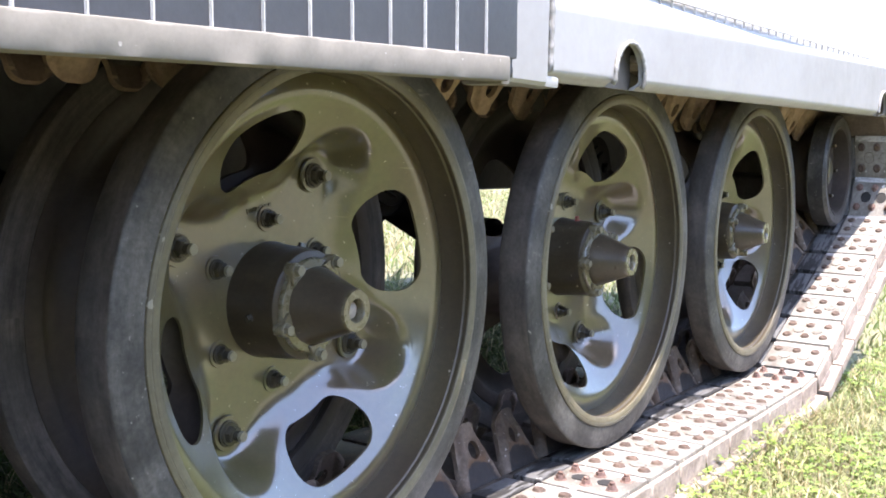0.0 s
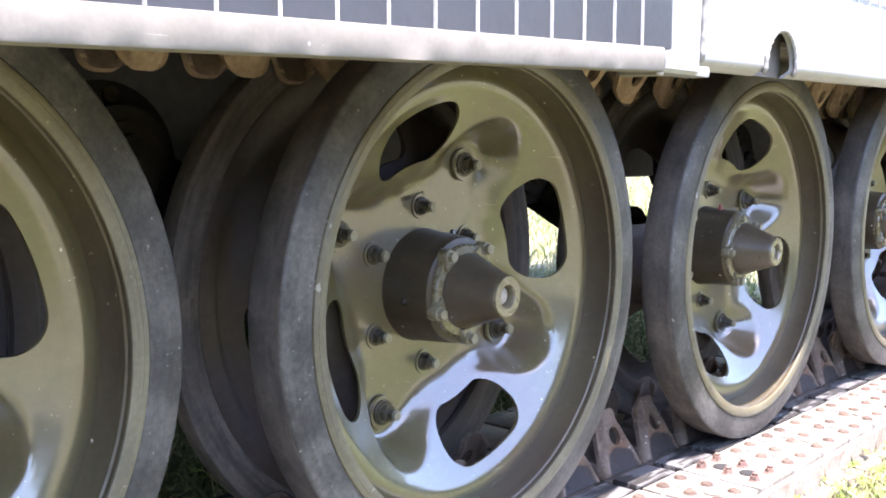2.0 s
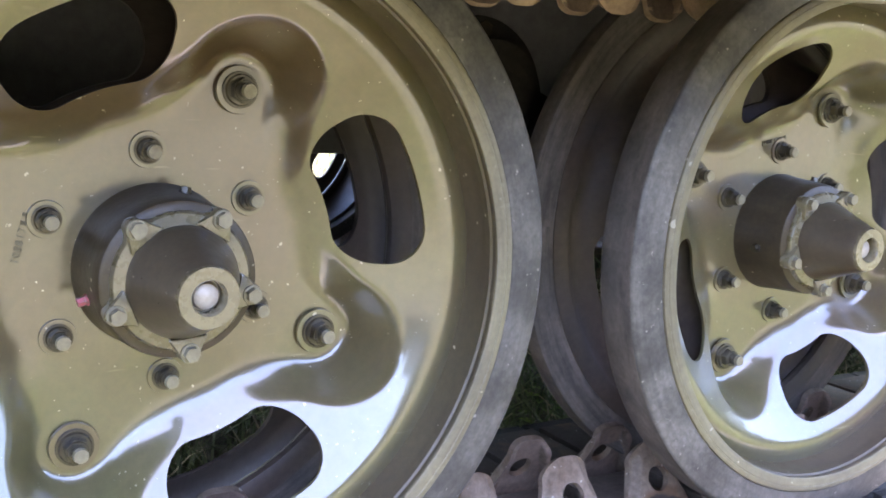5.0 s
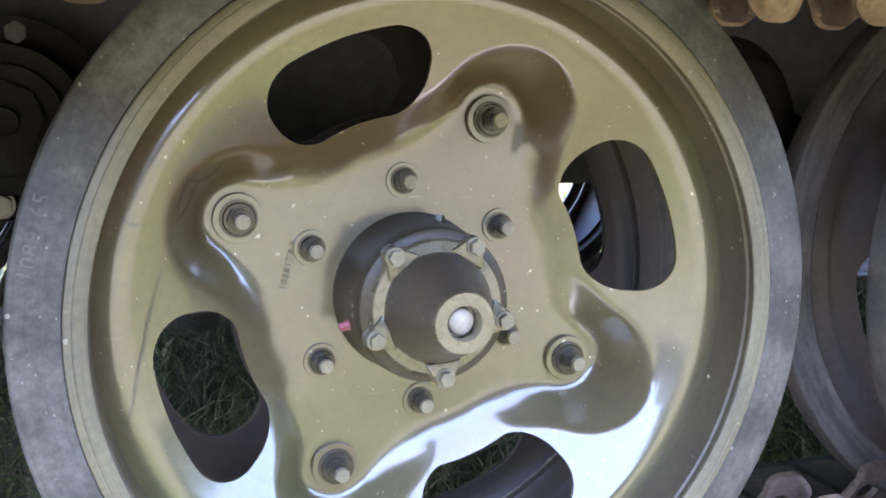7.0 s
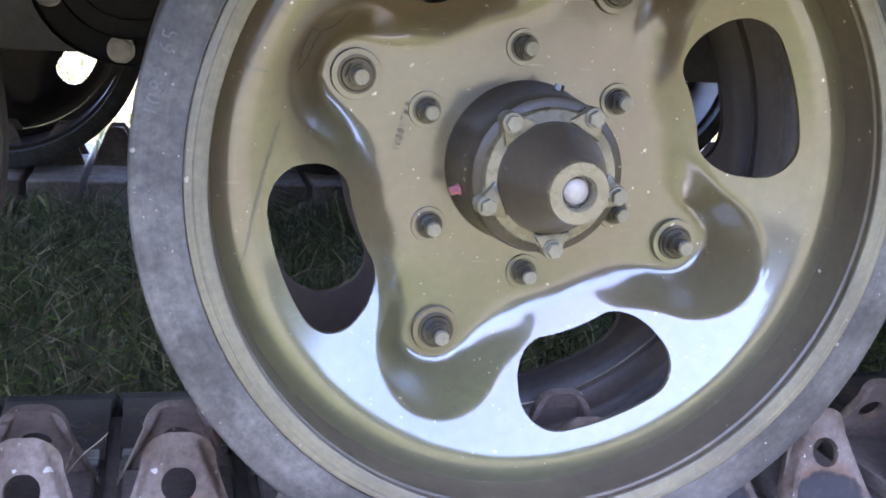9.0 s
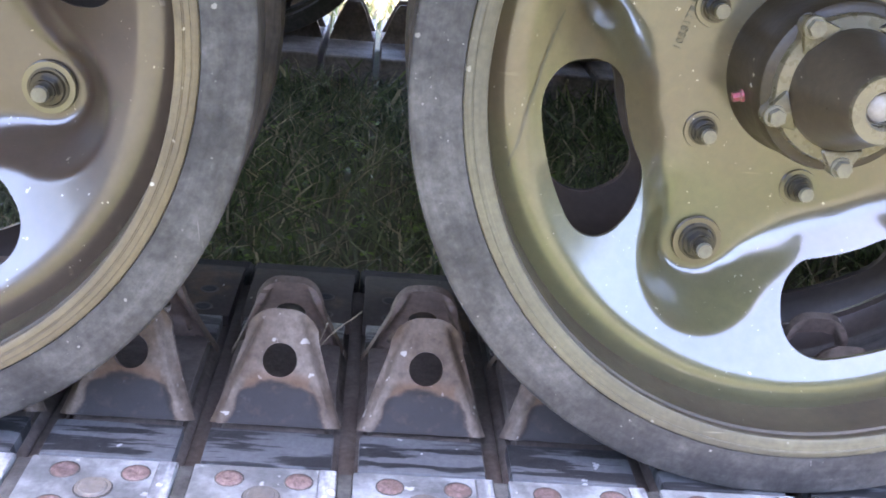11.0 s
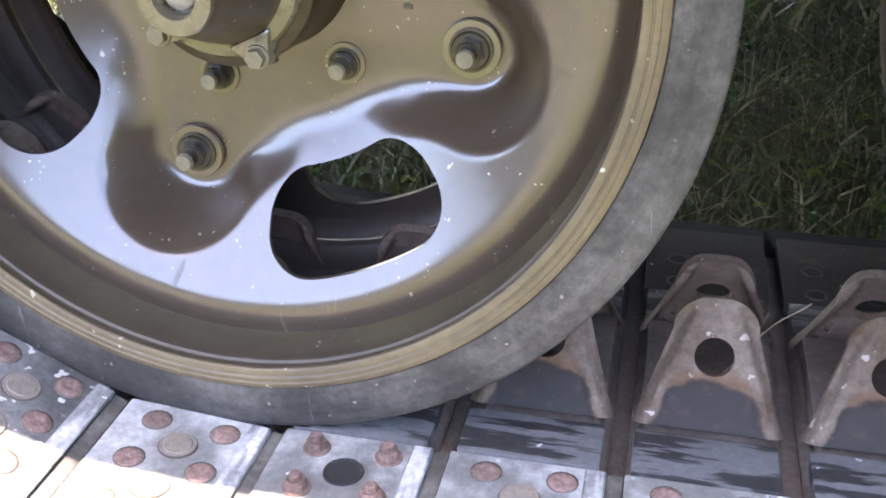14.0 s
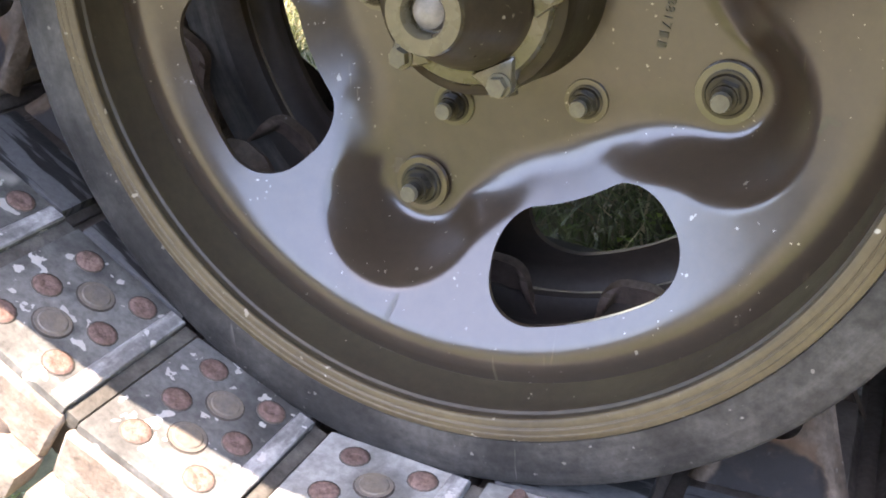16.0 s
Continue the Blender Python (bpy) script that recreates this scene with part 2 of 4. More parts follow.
TOOTH = material("worn_tooth_steel", (0.155, 0.120, 0.092), 0.65, spec=0.18, second=(0.080, 0.052, 0.034), scale=14, chips=(0.30, 0.26, 0.22), chip_scale=90, chip_cut=0.70, grain=130, grain_amount=0.18,
                 speck=(0.36, 0.32, 0.28), speck_scale=130, speck_size=0.16, bump=0.25, bump_scale=120, random_by="object", vary=0.10)
# paler copy for the return run: light from the ground put into the tan
TOOTH_LIT = material("lit_rusty_tooth", (0.30, 0.215, 0.145), 0.7, spec=0.2, second=(0.21, 0.145, 0.100), scale=14, grain=130, grain_amount=0.14, speck=(0.12, 0.08, 0.06), speck_scale=90, speck_size=0.12, bump=0.25, bump_scale=120, random_by="object", vary=0.15)
# darker tooth colour that carries the shade on the hull-side cheeks
TOOTH_SHADED = material("shaded_tooth_steel", (0.170, 0.120, 0.094), 0.6, spec=0.2, second=(0.110, 0.080, 0.066), scale=16, grain=130, grain_amount=0.14, bump=0.2, bump_scale=120, random_by="object", vary=0.15)
EDGE = material("dusty_track_edge", (0.32, 0.265, 0.215), 0.75, second=(0.20, 0.155, 0.120), scale=20, grain=120, grain_amount=0.2, bump=0.5, bump_scale=70)
SKIRT = material("grey_skirt_paint", (0.27, 0.27, 0.265), 0.36, second=(0.24, 0.238, 0.23), scale=3, grain=60, grain_amount=0.03, speck=(0.34, 0.33, 0.31), speck_scale=25, speck_size=0.06, bump=0.05, bump_scale=14)
BAR = material("tan_grey_bar_paint", (0.166, 0.154, 0.131), 0.75, spec=0.2, second=(0.150, 0.139, 0.117), scale=7, grain=160, grain_amount=0.05, chips=(0.60, 0.58, 0.54), chip_scale=70, chip_cut=0.735, scuff=(0.30, 0.28, 0.25), speck=(0.62, 0.6, 0.57), speck_scale=80, speck_size=0.13, bump=0.07, bump_scale=60)
VENT = material("blue_grey_panel_paint", (0.050, 0.053, 0.060), 0.45, second=(0.042, 0.045, 0.052), scale=5, grain=90, grain_amount=0.05, bump=0.08)
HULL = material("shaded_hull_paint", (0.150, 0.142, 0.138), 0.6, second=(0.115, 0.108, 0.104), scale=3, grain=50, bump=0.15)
WELD = material("weld_bead", (0.24, 0.235, 0.22), 0.55, scale=40, grain=150, bump=0.4, bump_scale=120)
GRASS = material("grass_blade", (0.170, 0.230, 0.074), 0.5, second=(0.225, 0.240, 0.110), scale=4, grain=40, bump=0.0, random_by="island", vary=0.45)
# darker copy of the grass: shade under the hull put into its colour
SHADE_GRASS = material("shade_grass_blade", (0.118, 0.158, 0.060), 0.6, second=(0.160, 0.178, 0.082), scale=4, grain=40, bump=0.0, random_by="island", vary=0.5)
DRY = material("dry_grass", (0.46, 0.40, 0.24), 0.6, second=(0.36, 0.30, 0.17), scale=8, grain=60, bump=0.0, random_by="island", vary=0.3)
STEM = material("brown_dry_stem", (0.22, 0.175, 0.115), 0.7, second=(0.15, 0.115, 0.075), scale=90, grain=200, bump=0.0)
CLOVER = material("clover_leaf", (0.19, 0.30, 0.055), 0.45, second=(0.25, 0.34, 0.08), scale=6, grain=60, bump=0.0, random_by="island", vary=0.35)
BACKDROP_FOLIAGE = material("backdrop_foliage", (0.045, 0.06, 0.022), 0.8, second=(0.03, 0.04, 0.016), scale=0.4, grain=3, grain_amount=0.25, bump=0.5, bump_scale=4)
SOIL = material("grassy_soil", (0.124, 0.129, 0.054), 0.9, second=(0.172, 0.152, 0.084), scale=2.5, grain=30, grain_amount=0.25, bump=0.6, bump_scale=25)
GRAVEL = material("pale_gravel", (0.42, 0.39, 0.36), 0.9, second=(0.34, 0.31, 0.28), scale=1.5, grain=40, grain_amount=0.2, bump=0.4, bump_scale=40)


def tooth_panel():
    """Dark old paint left in the sunk panel of a tooth, with a rusty margin above it."""
    n, l = TOOTH.node_tree.nodes, TOOTH.node_tree.links
    shader = n["Principled BSDF"]
    worn = shader.inputs["Base Color"].links[0].from_socket
    where = n.new("ShaderNodeSeparateXYZ")
    place = n.new("ShaderNodeTexCoord").outputs["Object"]
    l.new(place, where.inputs[0])
    rough = n.new("ShaderNodeTexNoise")
    rough.inputs["Scale"].default_value = 70
    rough.inputs["Detail"].default_value = 5
    l.new(place, rough.inputs["Vector"])

    blot = n.new("ShaderNodeTexNoise")
    blot.inputs["Scale"].default_value, blot.inputs["Detail"].default_value = 45, 6
    l.new(place, blot.inputs["Vector"])

    def calc(how, a, b):
        node = n.new("ShaderNodeMath")
        node.operation = how
        for socket, value in zip(node.inputs, (a, b)):
            if isinstance(value, float):
                socket.default_value = value
            else:
                l.new(value, socket)
        return node.outputs[0]

    def ramp(value, low, high):
        node = n.new("ShaderNodeMapRange")
        node.interpolation_type = "SMOOTHSTEP"
        node.inputs["From Min"].default_value, node.inputs["From Max"].default_value = low, high
        l.new(value, node.inputs["Value"])
        return node.outputs["Result"]

    jitter = calc("MULTIPLY", calc("SUBTRACT", rough.outputs["Fac"], 0.5), 0.014)
    across = calc("ABSOLUTE", where.outputs["X"], 0.0)
    edge = calc("SUBTRACT", calc("SUBTRACT", 0.059, calc("MULTIPLY", where.outputs["Z"], 0.394)), calc("ADD", across, jitter))
    height = calc("ADD", calc("ADD", where.outputs["Z"], calc("MULTIPLY", calc("MULTIPLY", across, across), 9.0)), jitter)
    inside = ramp(edge, 0.012, 0.017)
    dark = calc("MULTIPLY", calc("MULTIPLY", inside, ramp(height, 0.043, 0.036)), ramp(blot.outputs["Fac"], 0.12, 0.42))
    rust = calc("MULTIPLY", inside, ramp(height, 0.056, 0.042))
    colour = worn
    for fac, tone in ((calc("MULTIPLY", rust, 0.55), (0.12, 0.062, 0.033, 1)), (calc("MULTIPLY", dark, 0.93), (0.021, 0.020, 0.020, 1))):
        mix = n.new("ShaderNodeMix")
        mix.data_type = "RGBA"
        l.new(fac, mix.inputs[0])
        l.new(colour, mix.inputs[6])
        mix.inputs[7].default_value = tone
        colour = mix.outputs[2]
    l.new(colour, shader.inputs["Base Color"])


tooth_panel()


def turned_streaks(mat, fine, dark, light):
    """Scuffs that run round the wheel: streaks long along the turn and short across it."""
    n, l = mat.node_tree.nodes, mat.node_tree.links
    shader = n["Principled BSDF"]
    before = shader.inputs["Base Color"].links[0].from_socket
    where = n.new("ShaderNodeSeparateXYZ")
    l.new(n.new("ShaderNodeTexCoord").outputs["Object"], where.inputs[0])
    reach = n.new("ShaderNodeVectorMath")
    reach.operation = "LENGTH"
    l.new(n.new("ShaderNodeTexCoord").outputs["Object"], reach.inputs[0])
    angle = n.new("ShaderNodeMath")
    angle.operation = "ARCTAN2"
    l.new(where.outputs["Z"], angle.inputs[0])
    l.new(where.outputs["X"], angle.inputs[1])
    scaled = n.new("ShaderNodeMath")
    scaled.operation = "MULTIPLY"
    scaled.inputs[1].default_value = fine
    l.new(reach.outputs["Value"], scaled.inputs[0])
    polar = n.new("ShaderNodeCombineXYZ")
    l.new(scaled.outputs[0], polar.inputs[0])
    turned = n.new("ShaderNodeMath")
    turned.operation = "MULTIPLY"
    turned.inputs[1].default_value = 2.2
    l.new(angle.outputs[0], turned.inputs[0])
    l.new(turned.outputs[0], polar.inputs[1])
    streak = n.new("ShaderNodeTexNoise")
    streak.inputs["Scale"].default_value, streak.inputs["Detail"].default_value, streak.inputs["Roughness"].default_value = 1.0, 7.0, 0.72
    l.new(polar.outputs[0], streak.inputs["Vector"])
    tone = n.new("ShaderNodeValToRGB")
    tone.color_ramp.elements[0].position, tone.color_ramp.elements[0].color = 0.34, (dark, dark, dark, 1)
    tone.color_ramp.elements[1].position, tone.color_ramp.elements[1].color = 0.66, (light, light, light * 0.97, 1)
    l.new(streak.outputs["Fac"], tone.inputs[0])
    mix = n.new("ShaderNodeMix")
    mix.data_type, mix.blend_type = "RGBA", "MULTIPLY"
    mix.inputs[0].default_value = 1.0
    l.new(before, mix.inputs[6])
    l.new(tone.outputs[0], mix.inputs[7])
    l.new(mix.outputs[2], shader.inputs["Base Color"])


turned_streaks(RUBBER, 110.0, 0.80, 1.22)
turned_streaks(RIM, 420.0, 0.78, 1.14)
turned_streaks(RIM_OLIVE, 420.0, 0.78, 1.14)
turned_streaks(TREAD, 90.0, 0.55, 1.5)
turned_streaks(HUB, 60.0, 0.75, 1.2)
for leaf in (GRASS, SHADE_GRASS, CLOVER, DRY):
    # light shines through thin leaves
    n, l = leaf.node_tree.nodes, leaf.node_tree.links
    shader = n["Principled BSDF"]
    thin = n.new("ShaderNodeBsdfTranslucent")
    l.new(shader.inputs["Base Color"].links[0].from_socket, thin.inputs["Color"])
    both = n.new("ShaderNodeMixShader")
    both.inputs[0].default_value = 0.4
    l.new(shader.outputs[0], both.inputs[1])
    l.new(thin.outputs[0], both.inputs[2])
    l.new(both.outputs[0], n["Material Output"].inputs["Surface"])


# ---- building helpers ----
def mesh_from(name, verts, faces, mats, smooth=True, slots=None):
    """A mesh whose points are given in units."""
    me = bpy.data.meshes.new(name)
    me.from_pydata([tuple(U * c for c in v) for v in verts], [], faces)
    for m in mats if isinstance(mats, (list, tuple)) else [mats]:
        me.materials.append(m)
    me.polygons.foreach_set("use_smooth", [smooth] * len(me.polygons))
    if slots is not None:
        me.polygons.foreach_set("material_index", slots)
    me.update()
    return me


def part(name, me, parent, at=(0, 0, 0), turn=(0, 0, 0), label="", scale=(1, 1, 1)):
    ob = new(name, me)
    ob.parent = parent
    ob.matrix_basis = pose(U * at[0], U * at[1], U * at[2], *turn) @ Matrix.Diagonal((*scale, 1))
    return tagged(ob, label)


def soften(me, degrees_=35):
    me.set_sharp_from_angle(angle=radians(degrees_))
    return me


def lathe(name, profile, mat, steps=96, closed=False):
    """Turns a profile of (radius, y) round the y axis; outward faces look away from its left side."""
    verts, faces = [], []
    k = len(profile)
    for i in range(steps):
        a = 2 * math.pi * i / steps
        verts += [(r * math.cos(a), y, r * math.sin(a)) for r, y in profile]
    for i in range(steps):
        j = (i + 1) % steps
        for p in range(k if closed else k - 1):
            q = (p + 1) % k
            faces.append((i * k + p, i * k + q, j * k + q, j * k + p))
    return soften(mesh_from(name, verts, faces, mat))


def box_bm(lo, hi, bevel=0.0, segments=2):
    bm = bmesh.new()
    bmesh.ops.create_cube(bm, size=1)
    for v in bm.verts:
        v.co = Vector([l + (c + 0.5) * (h - l) for l, h, c in zip(lo, hi, v.co)])
    if bevel:
        bmesh.ops.bevel(bm, geom=bm.edges[:], offset=bevel, segments=segments, affect="EDGES", profile=0.7)
    return bm


def bm_mesh(name, bm, mat, smooth=True):
    """A mesh from a bmesh whose points are in units."""
    bmesh.ops.recalc_face_normals(bm, faces=bm.faces[:])
    bmesh.ops.scale(bm, vec=(U, U, U), verts=bm.verts[:])
    me = bpy.data.meshes.new(name)
    bm.to_mesh(me)
    bm.free()
    me.materials.append(mat)
    me.polygons.foreach_set("use_smooth", [smooth] * len(me.polygons))
    return soften(me, 40)


def box(name, lo, hi, mat, bevel=0.0, segments=2):
    return bm_mesh(name, box_bm(lo, hi, bevel, segments), mat)


def joined(target, source):
    """Adds the bmesh source to target."""
    tmp = bpy.data.meshes.new("tmp")
    source.to_mesh(tmp)
    source.free()
    target.from_mesh(tmp)
    bpy.data.meshes.remove(tmp)


def smooth_step(lo, hi, v):
    s = np.clip((v - lo) / (hi - lo), 0, 1)
    return s * s * (3 - 2 * s)


def sheet(name, X, Z, height, mat, hole=None, wrap=False, thick=0.008):
    """A pressed sheet over the grid X, Z in the plane y = height(x, z), with openings where hole(x, z) < 0."""
    rows, cols = X.shape
    gone = np.zeros(X.shape, bool)
    if hole is not None:
        inside = hole(X, Z) < 0
        near = np.zeros_like(inside)
        for di, dj in ((1, 0), (-1, 0), (0, 1), (0, -1), (1, 1), (-1, -1), (1, -1), (-1, 1)):
            shifted = np.roll(np.roll(inside, di, 0), dj, 1)
            near |= inside & ~shifted
        e = 1e-5
        for _ in range(6):
            d = hole(X, Z)
            gx, gz = (hole(X + e, Z) - d) / e, (hole(X, Z + e) - d) / e
            g = gx * gx + gz * gz + 1e-9
            X = np.where(near, X - d * gx / g, X)
            Z = np.where(near, Z - d * gz / g, Z)
        gone = inside & ~near
    Y = height(X, Z)
    index = -np.ones(X.shape, int)
    keep = ~gone
    index[keep] = np.arange(keep.sum())
    front = np.stack([X[keep], Y[keep], Z[keep]], 1)
    faces = []
    for i in range(rows - 1):
        for j in range(cols if wrap else cols - 1):
            q = [(i, j), (i + 1, j), (i + 1, (j + 1) % cols), (i, (j + 1) % cols)]
            ids = [index[p] for p in q]
            if min(ids) < 0:
                continue
            if hole is not None and hole(np.mean([X[p] for p in q]), np.mean([Z[p] for p in q])) < -2e-4:
                continue
            faces.append(tuple(int(v) for v in ids))
    n = len(front)
    verts = np.concatenate([front, front + np.array([0, thick, 0])])
    edges = {}
    for f in faces:
        for a, b in zip(f, f[1:] + f[:1]):
            edges[(a, b)] = 1
    walls = [(b, a, a + n, b + n) for a, b in edges if (b, a) not in edges]
    faces = faces + [tuple(v + n for v in reversed(f)) for f in faces] + walls
    me = mesh_from(name, verts.tolist(), faces, mat)
    bm = bmesh.new()
    bm.from_mesh(me)
    bmesh.ops.delete(bm, geom=[v for v in bm.verts if not v.link_faces], context="VERTS")
    bmesh.ops.recalc_face_normals(bm, faces=bm.faces[:])
    bm.to_mesh(me)
    bm.free()
    return soften(me, 50)


# ---- ground ----
HALF = 45
gx = np.concatenate([np.linspace(-HALF, -3, 22), np.linspace(-2.8, 5, 60), np.linspace(5.3, HALF, 22)])
gy = np.concatenate([np.linspace(-HALF, -2, 20), np.linspace(-1.9, 3, 50), np.linspace(3.3, HALF, 22)])


def lie(x, y):
    """The height of the ground."""
    bump = 0.012 * noise.noise(Vector((x * 1.7, y * 1.7, 0))) + 0.006 * noise.noise(Vector((x * 6, y * 6, 3)))
    return bump - 0.012


def ground_mesh():
    verts = [(x / U, y / U, lie(x, y) / U) for x in gx for y in gy]
    k = len(gy)
    faces = [(i * k + j, (i + 1) * k + j, (i + 1) * k + j + 1, i * k + j + 1) for i in range(len(gx) - 1) for j in range(k - 1)]
    # the sheet runs on to the horizon
    n = len(verts)
    far = 1500
    verts += [(-far, -far, -0.02), (far, -far, -0.02), (far, far, -0.02), (-far, far, -0.02)]
    faces.append((n, n + 1, n + 2, n + 3))
    return mesh_from("ground", verts, faces, SOIL)


tagged(new("ground", ground_mesh()), "mown grassy ground with bare soil between the blades", "ground", kind="structure")

# ---- the vehicle ----
vehicle = new("tracked_vehicle")
vehicle.location = (0, 0, AXLE)
tagged(vehicle, "olive tracked military vehicle parked on grass with grey side skirts", "tracked vehicle")

PITCH = 0.1255
MIDDLE = 0.045  # the track's middle, across the vehicle
R_TYRE = 0.331
BOLT_AT, NUT_AT, CAP_AT = 65.2, 34.7, 59.0


def soft_ramp(v, k):
    """Nought below zero and v above it, rounded over k on both sides."""
    return np.where(v < -k, 0.0, np.where(v > k, v, (v + k) ** 2 / (4 * k)))


def disc_height(x, z):
    """The dished disc: a flat plate, a cone, a round pocket at each of the four bolts, a crest and a gutter."""
    r, a = np.hypot(x, z), np.arctan2(z, x)
    cone = 0.021 - 0.65 * soft_ramp(r - 0.128, 0.012)
    turn = a - radians(BOLT_AT - 45)
    u, v = np.abs(r * np.cos(turn)), np.abs(r * np.sin(turn))
    along, across = (u + v) * 0.70711, np.abs(u - v) * 0.70711
    # towards the hub the pocket's flanks grow wider and gentler
    d = np.hypot(np.maximum(along - 0.168, 0), across) / (1 + 0.32 * smooth_step(0.0, 0.055, 0.180 - along))
    filled = (soft_ramp(d - 0.0320, 0.0065) - soft_ramp(d - 0.0585, 0.0048)) / 0.0265
    y = 0.021 * (1 - filled) + cone * filled
    # near the rim the sheet rolls over a crest and falls into a gutter
    return y + 1.15 * soft_ramp(r - 0.2530, 0.0125)


def disc_hole(x, z):
    r = np.hypot(x, z)
    a = np.degrees(np.arctan2(z, x)) - BOLT_AT - 45
    a = (a + 45) % 90 - 45
    u, v = np.radians(a) * 0.1935, r - 0.1945
    qx, qy = np.abs(u) - (0.0695 - 0.033), np.abs(v) - (0.0365 - 0.033)
    return np.hypot(np.maximum(qx, 0), np.maximum(qy, 0)) + np.minimum(np.maximum(qx, qy), 0) - 0.033


rr = np.concatenate([np.linspace(0.05, 0.112, 8), np.linspace(0.115, 0.2725, 72)])
aa = np.linspace(0, 2 * math.pi, 360, endpoint=False)
RR, AA = np.meshgrid(rr, aa, indexing="ij")
DISC_MESH = sheet("pressed_disc", RR * np.cos(AA), RR * np.sin(AA), disc_height, OLIVE, disc_hole, True, 0.004)


def rim_mesh(name, grooves, mat):
    """The rim: a narrow ledge, a dark upright wall and a broad flat lip, scored with grooves where it is worn."""
    lip = [(0.2772, -0.0978)]
    for g in grooves:
        lip += [(g - 0.0005, -0.0979), (g, -0.09745), (g + 0.0005, -0.0979)]
    prof = [(0.2705, -0.0440), (0.2722, -0.0500), (0.2738, -0.0580), (0.2748, -0.0700), (0.2752, -0.0800), (0.2744, -0.0835), (0.2746, -0.0868), (0.2762, -0.0885), (0.2766, -0.0930), (0.2754, -0.0952), (0.2758, -0.0970)] + lip
    prof += [(0.2905, -0.0978), (0.2918, -0.0970), (0.2925, -0.0950), (0.2935, -0.040), (0.280, -0.030), (0.272, -0.036)]
    me = lathe(name, prof, mat, 160, True)
    me.materials.append(RIM_WALL)
    k = len(prof)
    me.polygons.foreach_set("material_index", [1 if p % k < 9 else 0 for p in range(len(me.polygons))])
    return me


BROWN_DISC = DISC_MESH.copy()
BROWN_DISC.materials[0] = BROWN
RIM_MESH = rim_mesh("rim", (0.2815, 0.2828, 0.2870), RIM)
RIM_DULL = rim_mesh("dull_rim", (0.2860,), RIM_OLIVE)
TYRE_PROFILE = [(0.2925, -0.0946), (0.2934, -0.0956), (0.2960, -0.0957), (0.312, -0.0945), (0.3275, -0.0920), (0.3298, -0.0908), (0.3308, -0.0890), (0.3310, -0.0840), (0.3302, -0.066), (0.3310, -0.048),
                (0.3285, -0.041), (0.318, -0.039), (0.2925, -0.039)]
TYRE_MESH = lathe("tyre", TYRE_PROFILE, RUBBER, 160, True)
TYRE_MESH.materials.append(TREAD)
TYRE_MESH.polygons.foreach_set("material_index", [int(6 <= p % len(TYRE_PROFILE)) for p in range(len(TYRE_MESH.polygons))])
INNER_TYRE = lathe("inner_tyre", [(0.2925, 0.1220), (0.318, 0.1225), (0.327, 0.1205), (0.3305, 0.116), (0.331, 0.110), (0.331, 0.094), (0.329, 0.090), (0.324, 0.0885), (0.2925, 0.0885)][::-1], TREAD, 128, True)
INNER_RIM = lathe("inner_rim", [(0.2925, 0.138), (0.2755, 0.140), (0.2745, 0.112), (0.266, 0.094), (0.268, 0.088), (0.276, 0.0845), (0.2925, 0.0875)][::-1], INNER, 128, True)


def inner_height(x, z):
    return 0.044 - disc_height(x, z)


rr2 = np.concatenate([np.linspace(0.05, 0.112, 6), np.linspace(0.118, 0.266, 36)])
RR2, AA2 = np.meshgrid(rr2, np.linspace(0, 2 * math.pi, 216, endpoint=False), indexing="ij")
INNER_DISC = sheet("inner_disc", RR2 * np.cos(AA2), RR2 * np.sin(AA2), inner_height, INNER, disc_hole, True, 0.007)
HUB_MESH = lathe("hub", [(0.0, 0.05), (0.0715, 0.05), (0.0715, 0.019), (0.0702, 0.0165), (0.0672, -0.028), (0.0662, -0.040), (0.0648, -0.0448), (0.0615, -0.0468), (0.048, -0.0482), (0.0, -0.0485)][::-1], HUB, 96)


def cap_mesh():
    """The cap's flange with five ears, scalloped between them."""
    steps, faces = 200, []
    ring = []
    for i in range(steps):
        a = 360.0 * i / steps
        off = abs((a - CAP_AT + 36) % 72 - 36)
        ear = max(0.0, 1 - (off / 13.0) ** 2)
        r = 0.0565 + 0.0060 * ear
        ring.append((r, radians(a)))
    verts = []
    for y, grow in ((-0.0440, 0.001), (-0.0500, 0.001), (-0.0530, -0.001)):
        verts += [((r + grow) * math.cos(a), y, (r + grow) * math.sin(a)) for r, a in ring]
    verts += [(0.0465 * math.cos(a), -0.0545, 0.0465 * math.sin(a)) for r, a in ring]
    for k in range(3):
        for i in range(steps):
            j = (i + 1) % steps
            faces.append((k * steps + i, k * steps + j, (k + 1) * steps + j, (k + 1) * steps + i))
    me = mesh_from("cap_flange", verts, [tuple(reversed(f)) for f in faces], CAP_EDGE)
    return soften(me, 40)


FLANGE_MESH = cap_mesh()


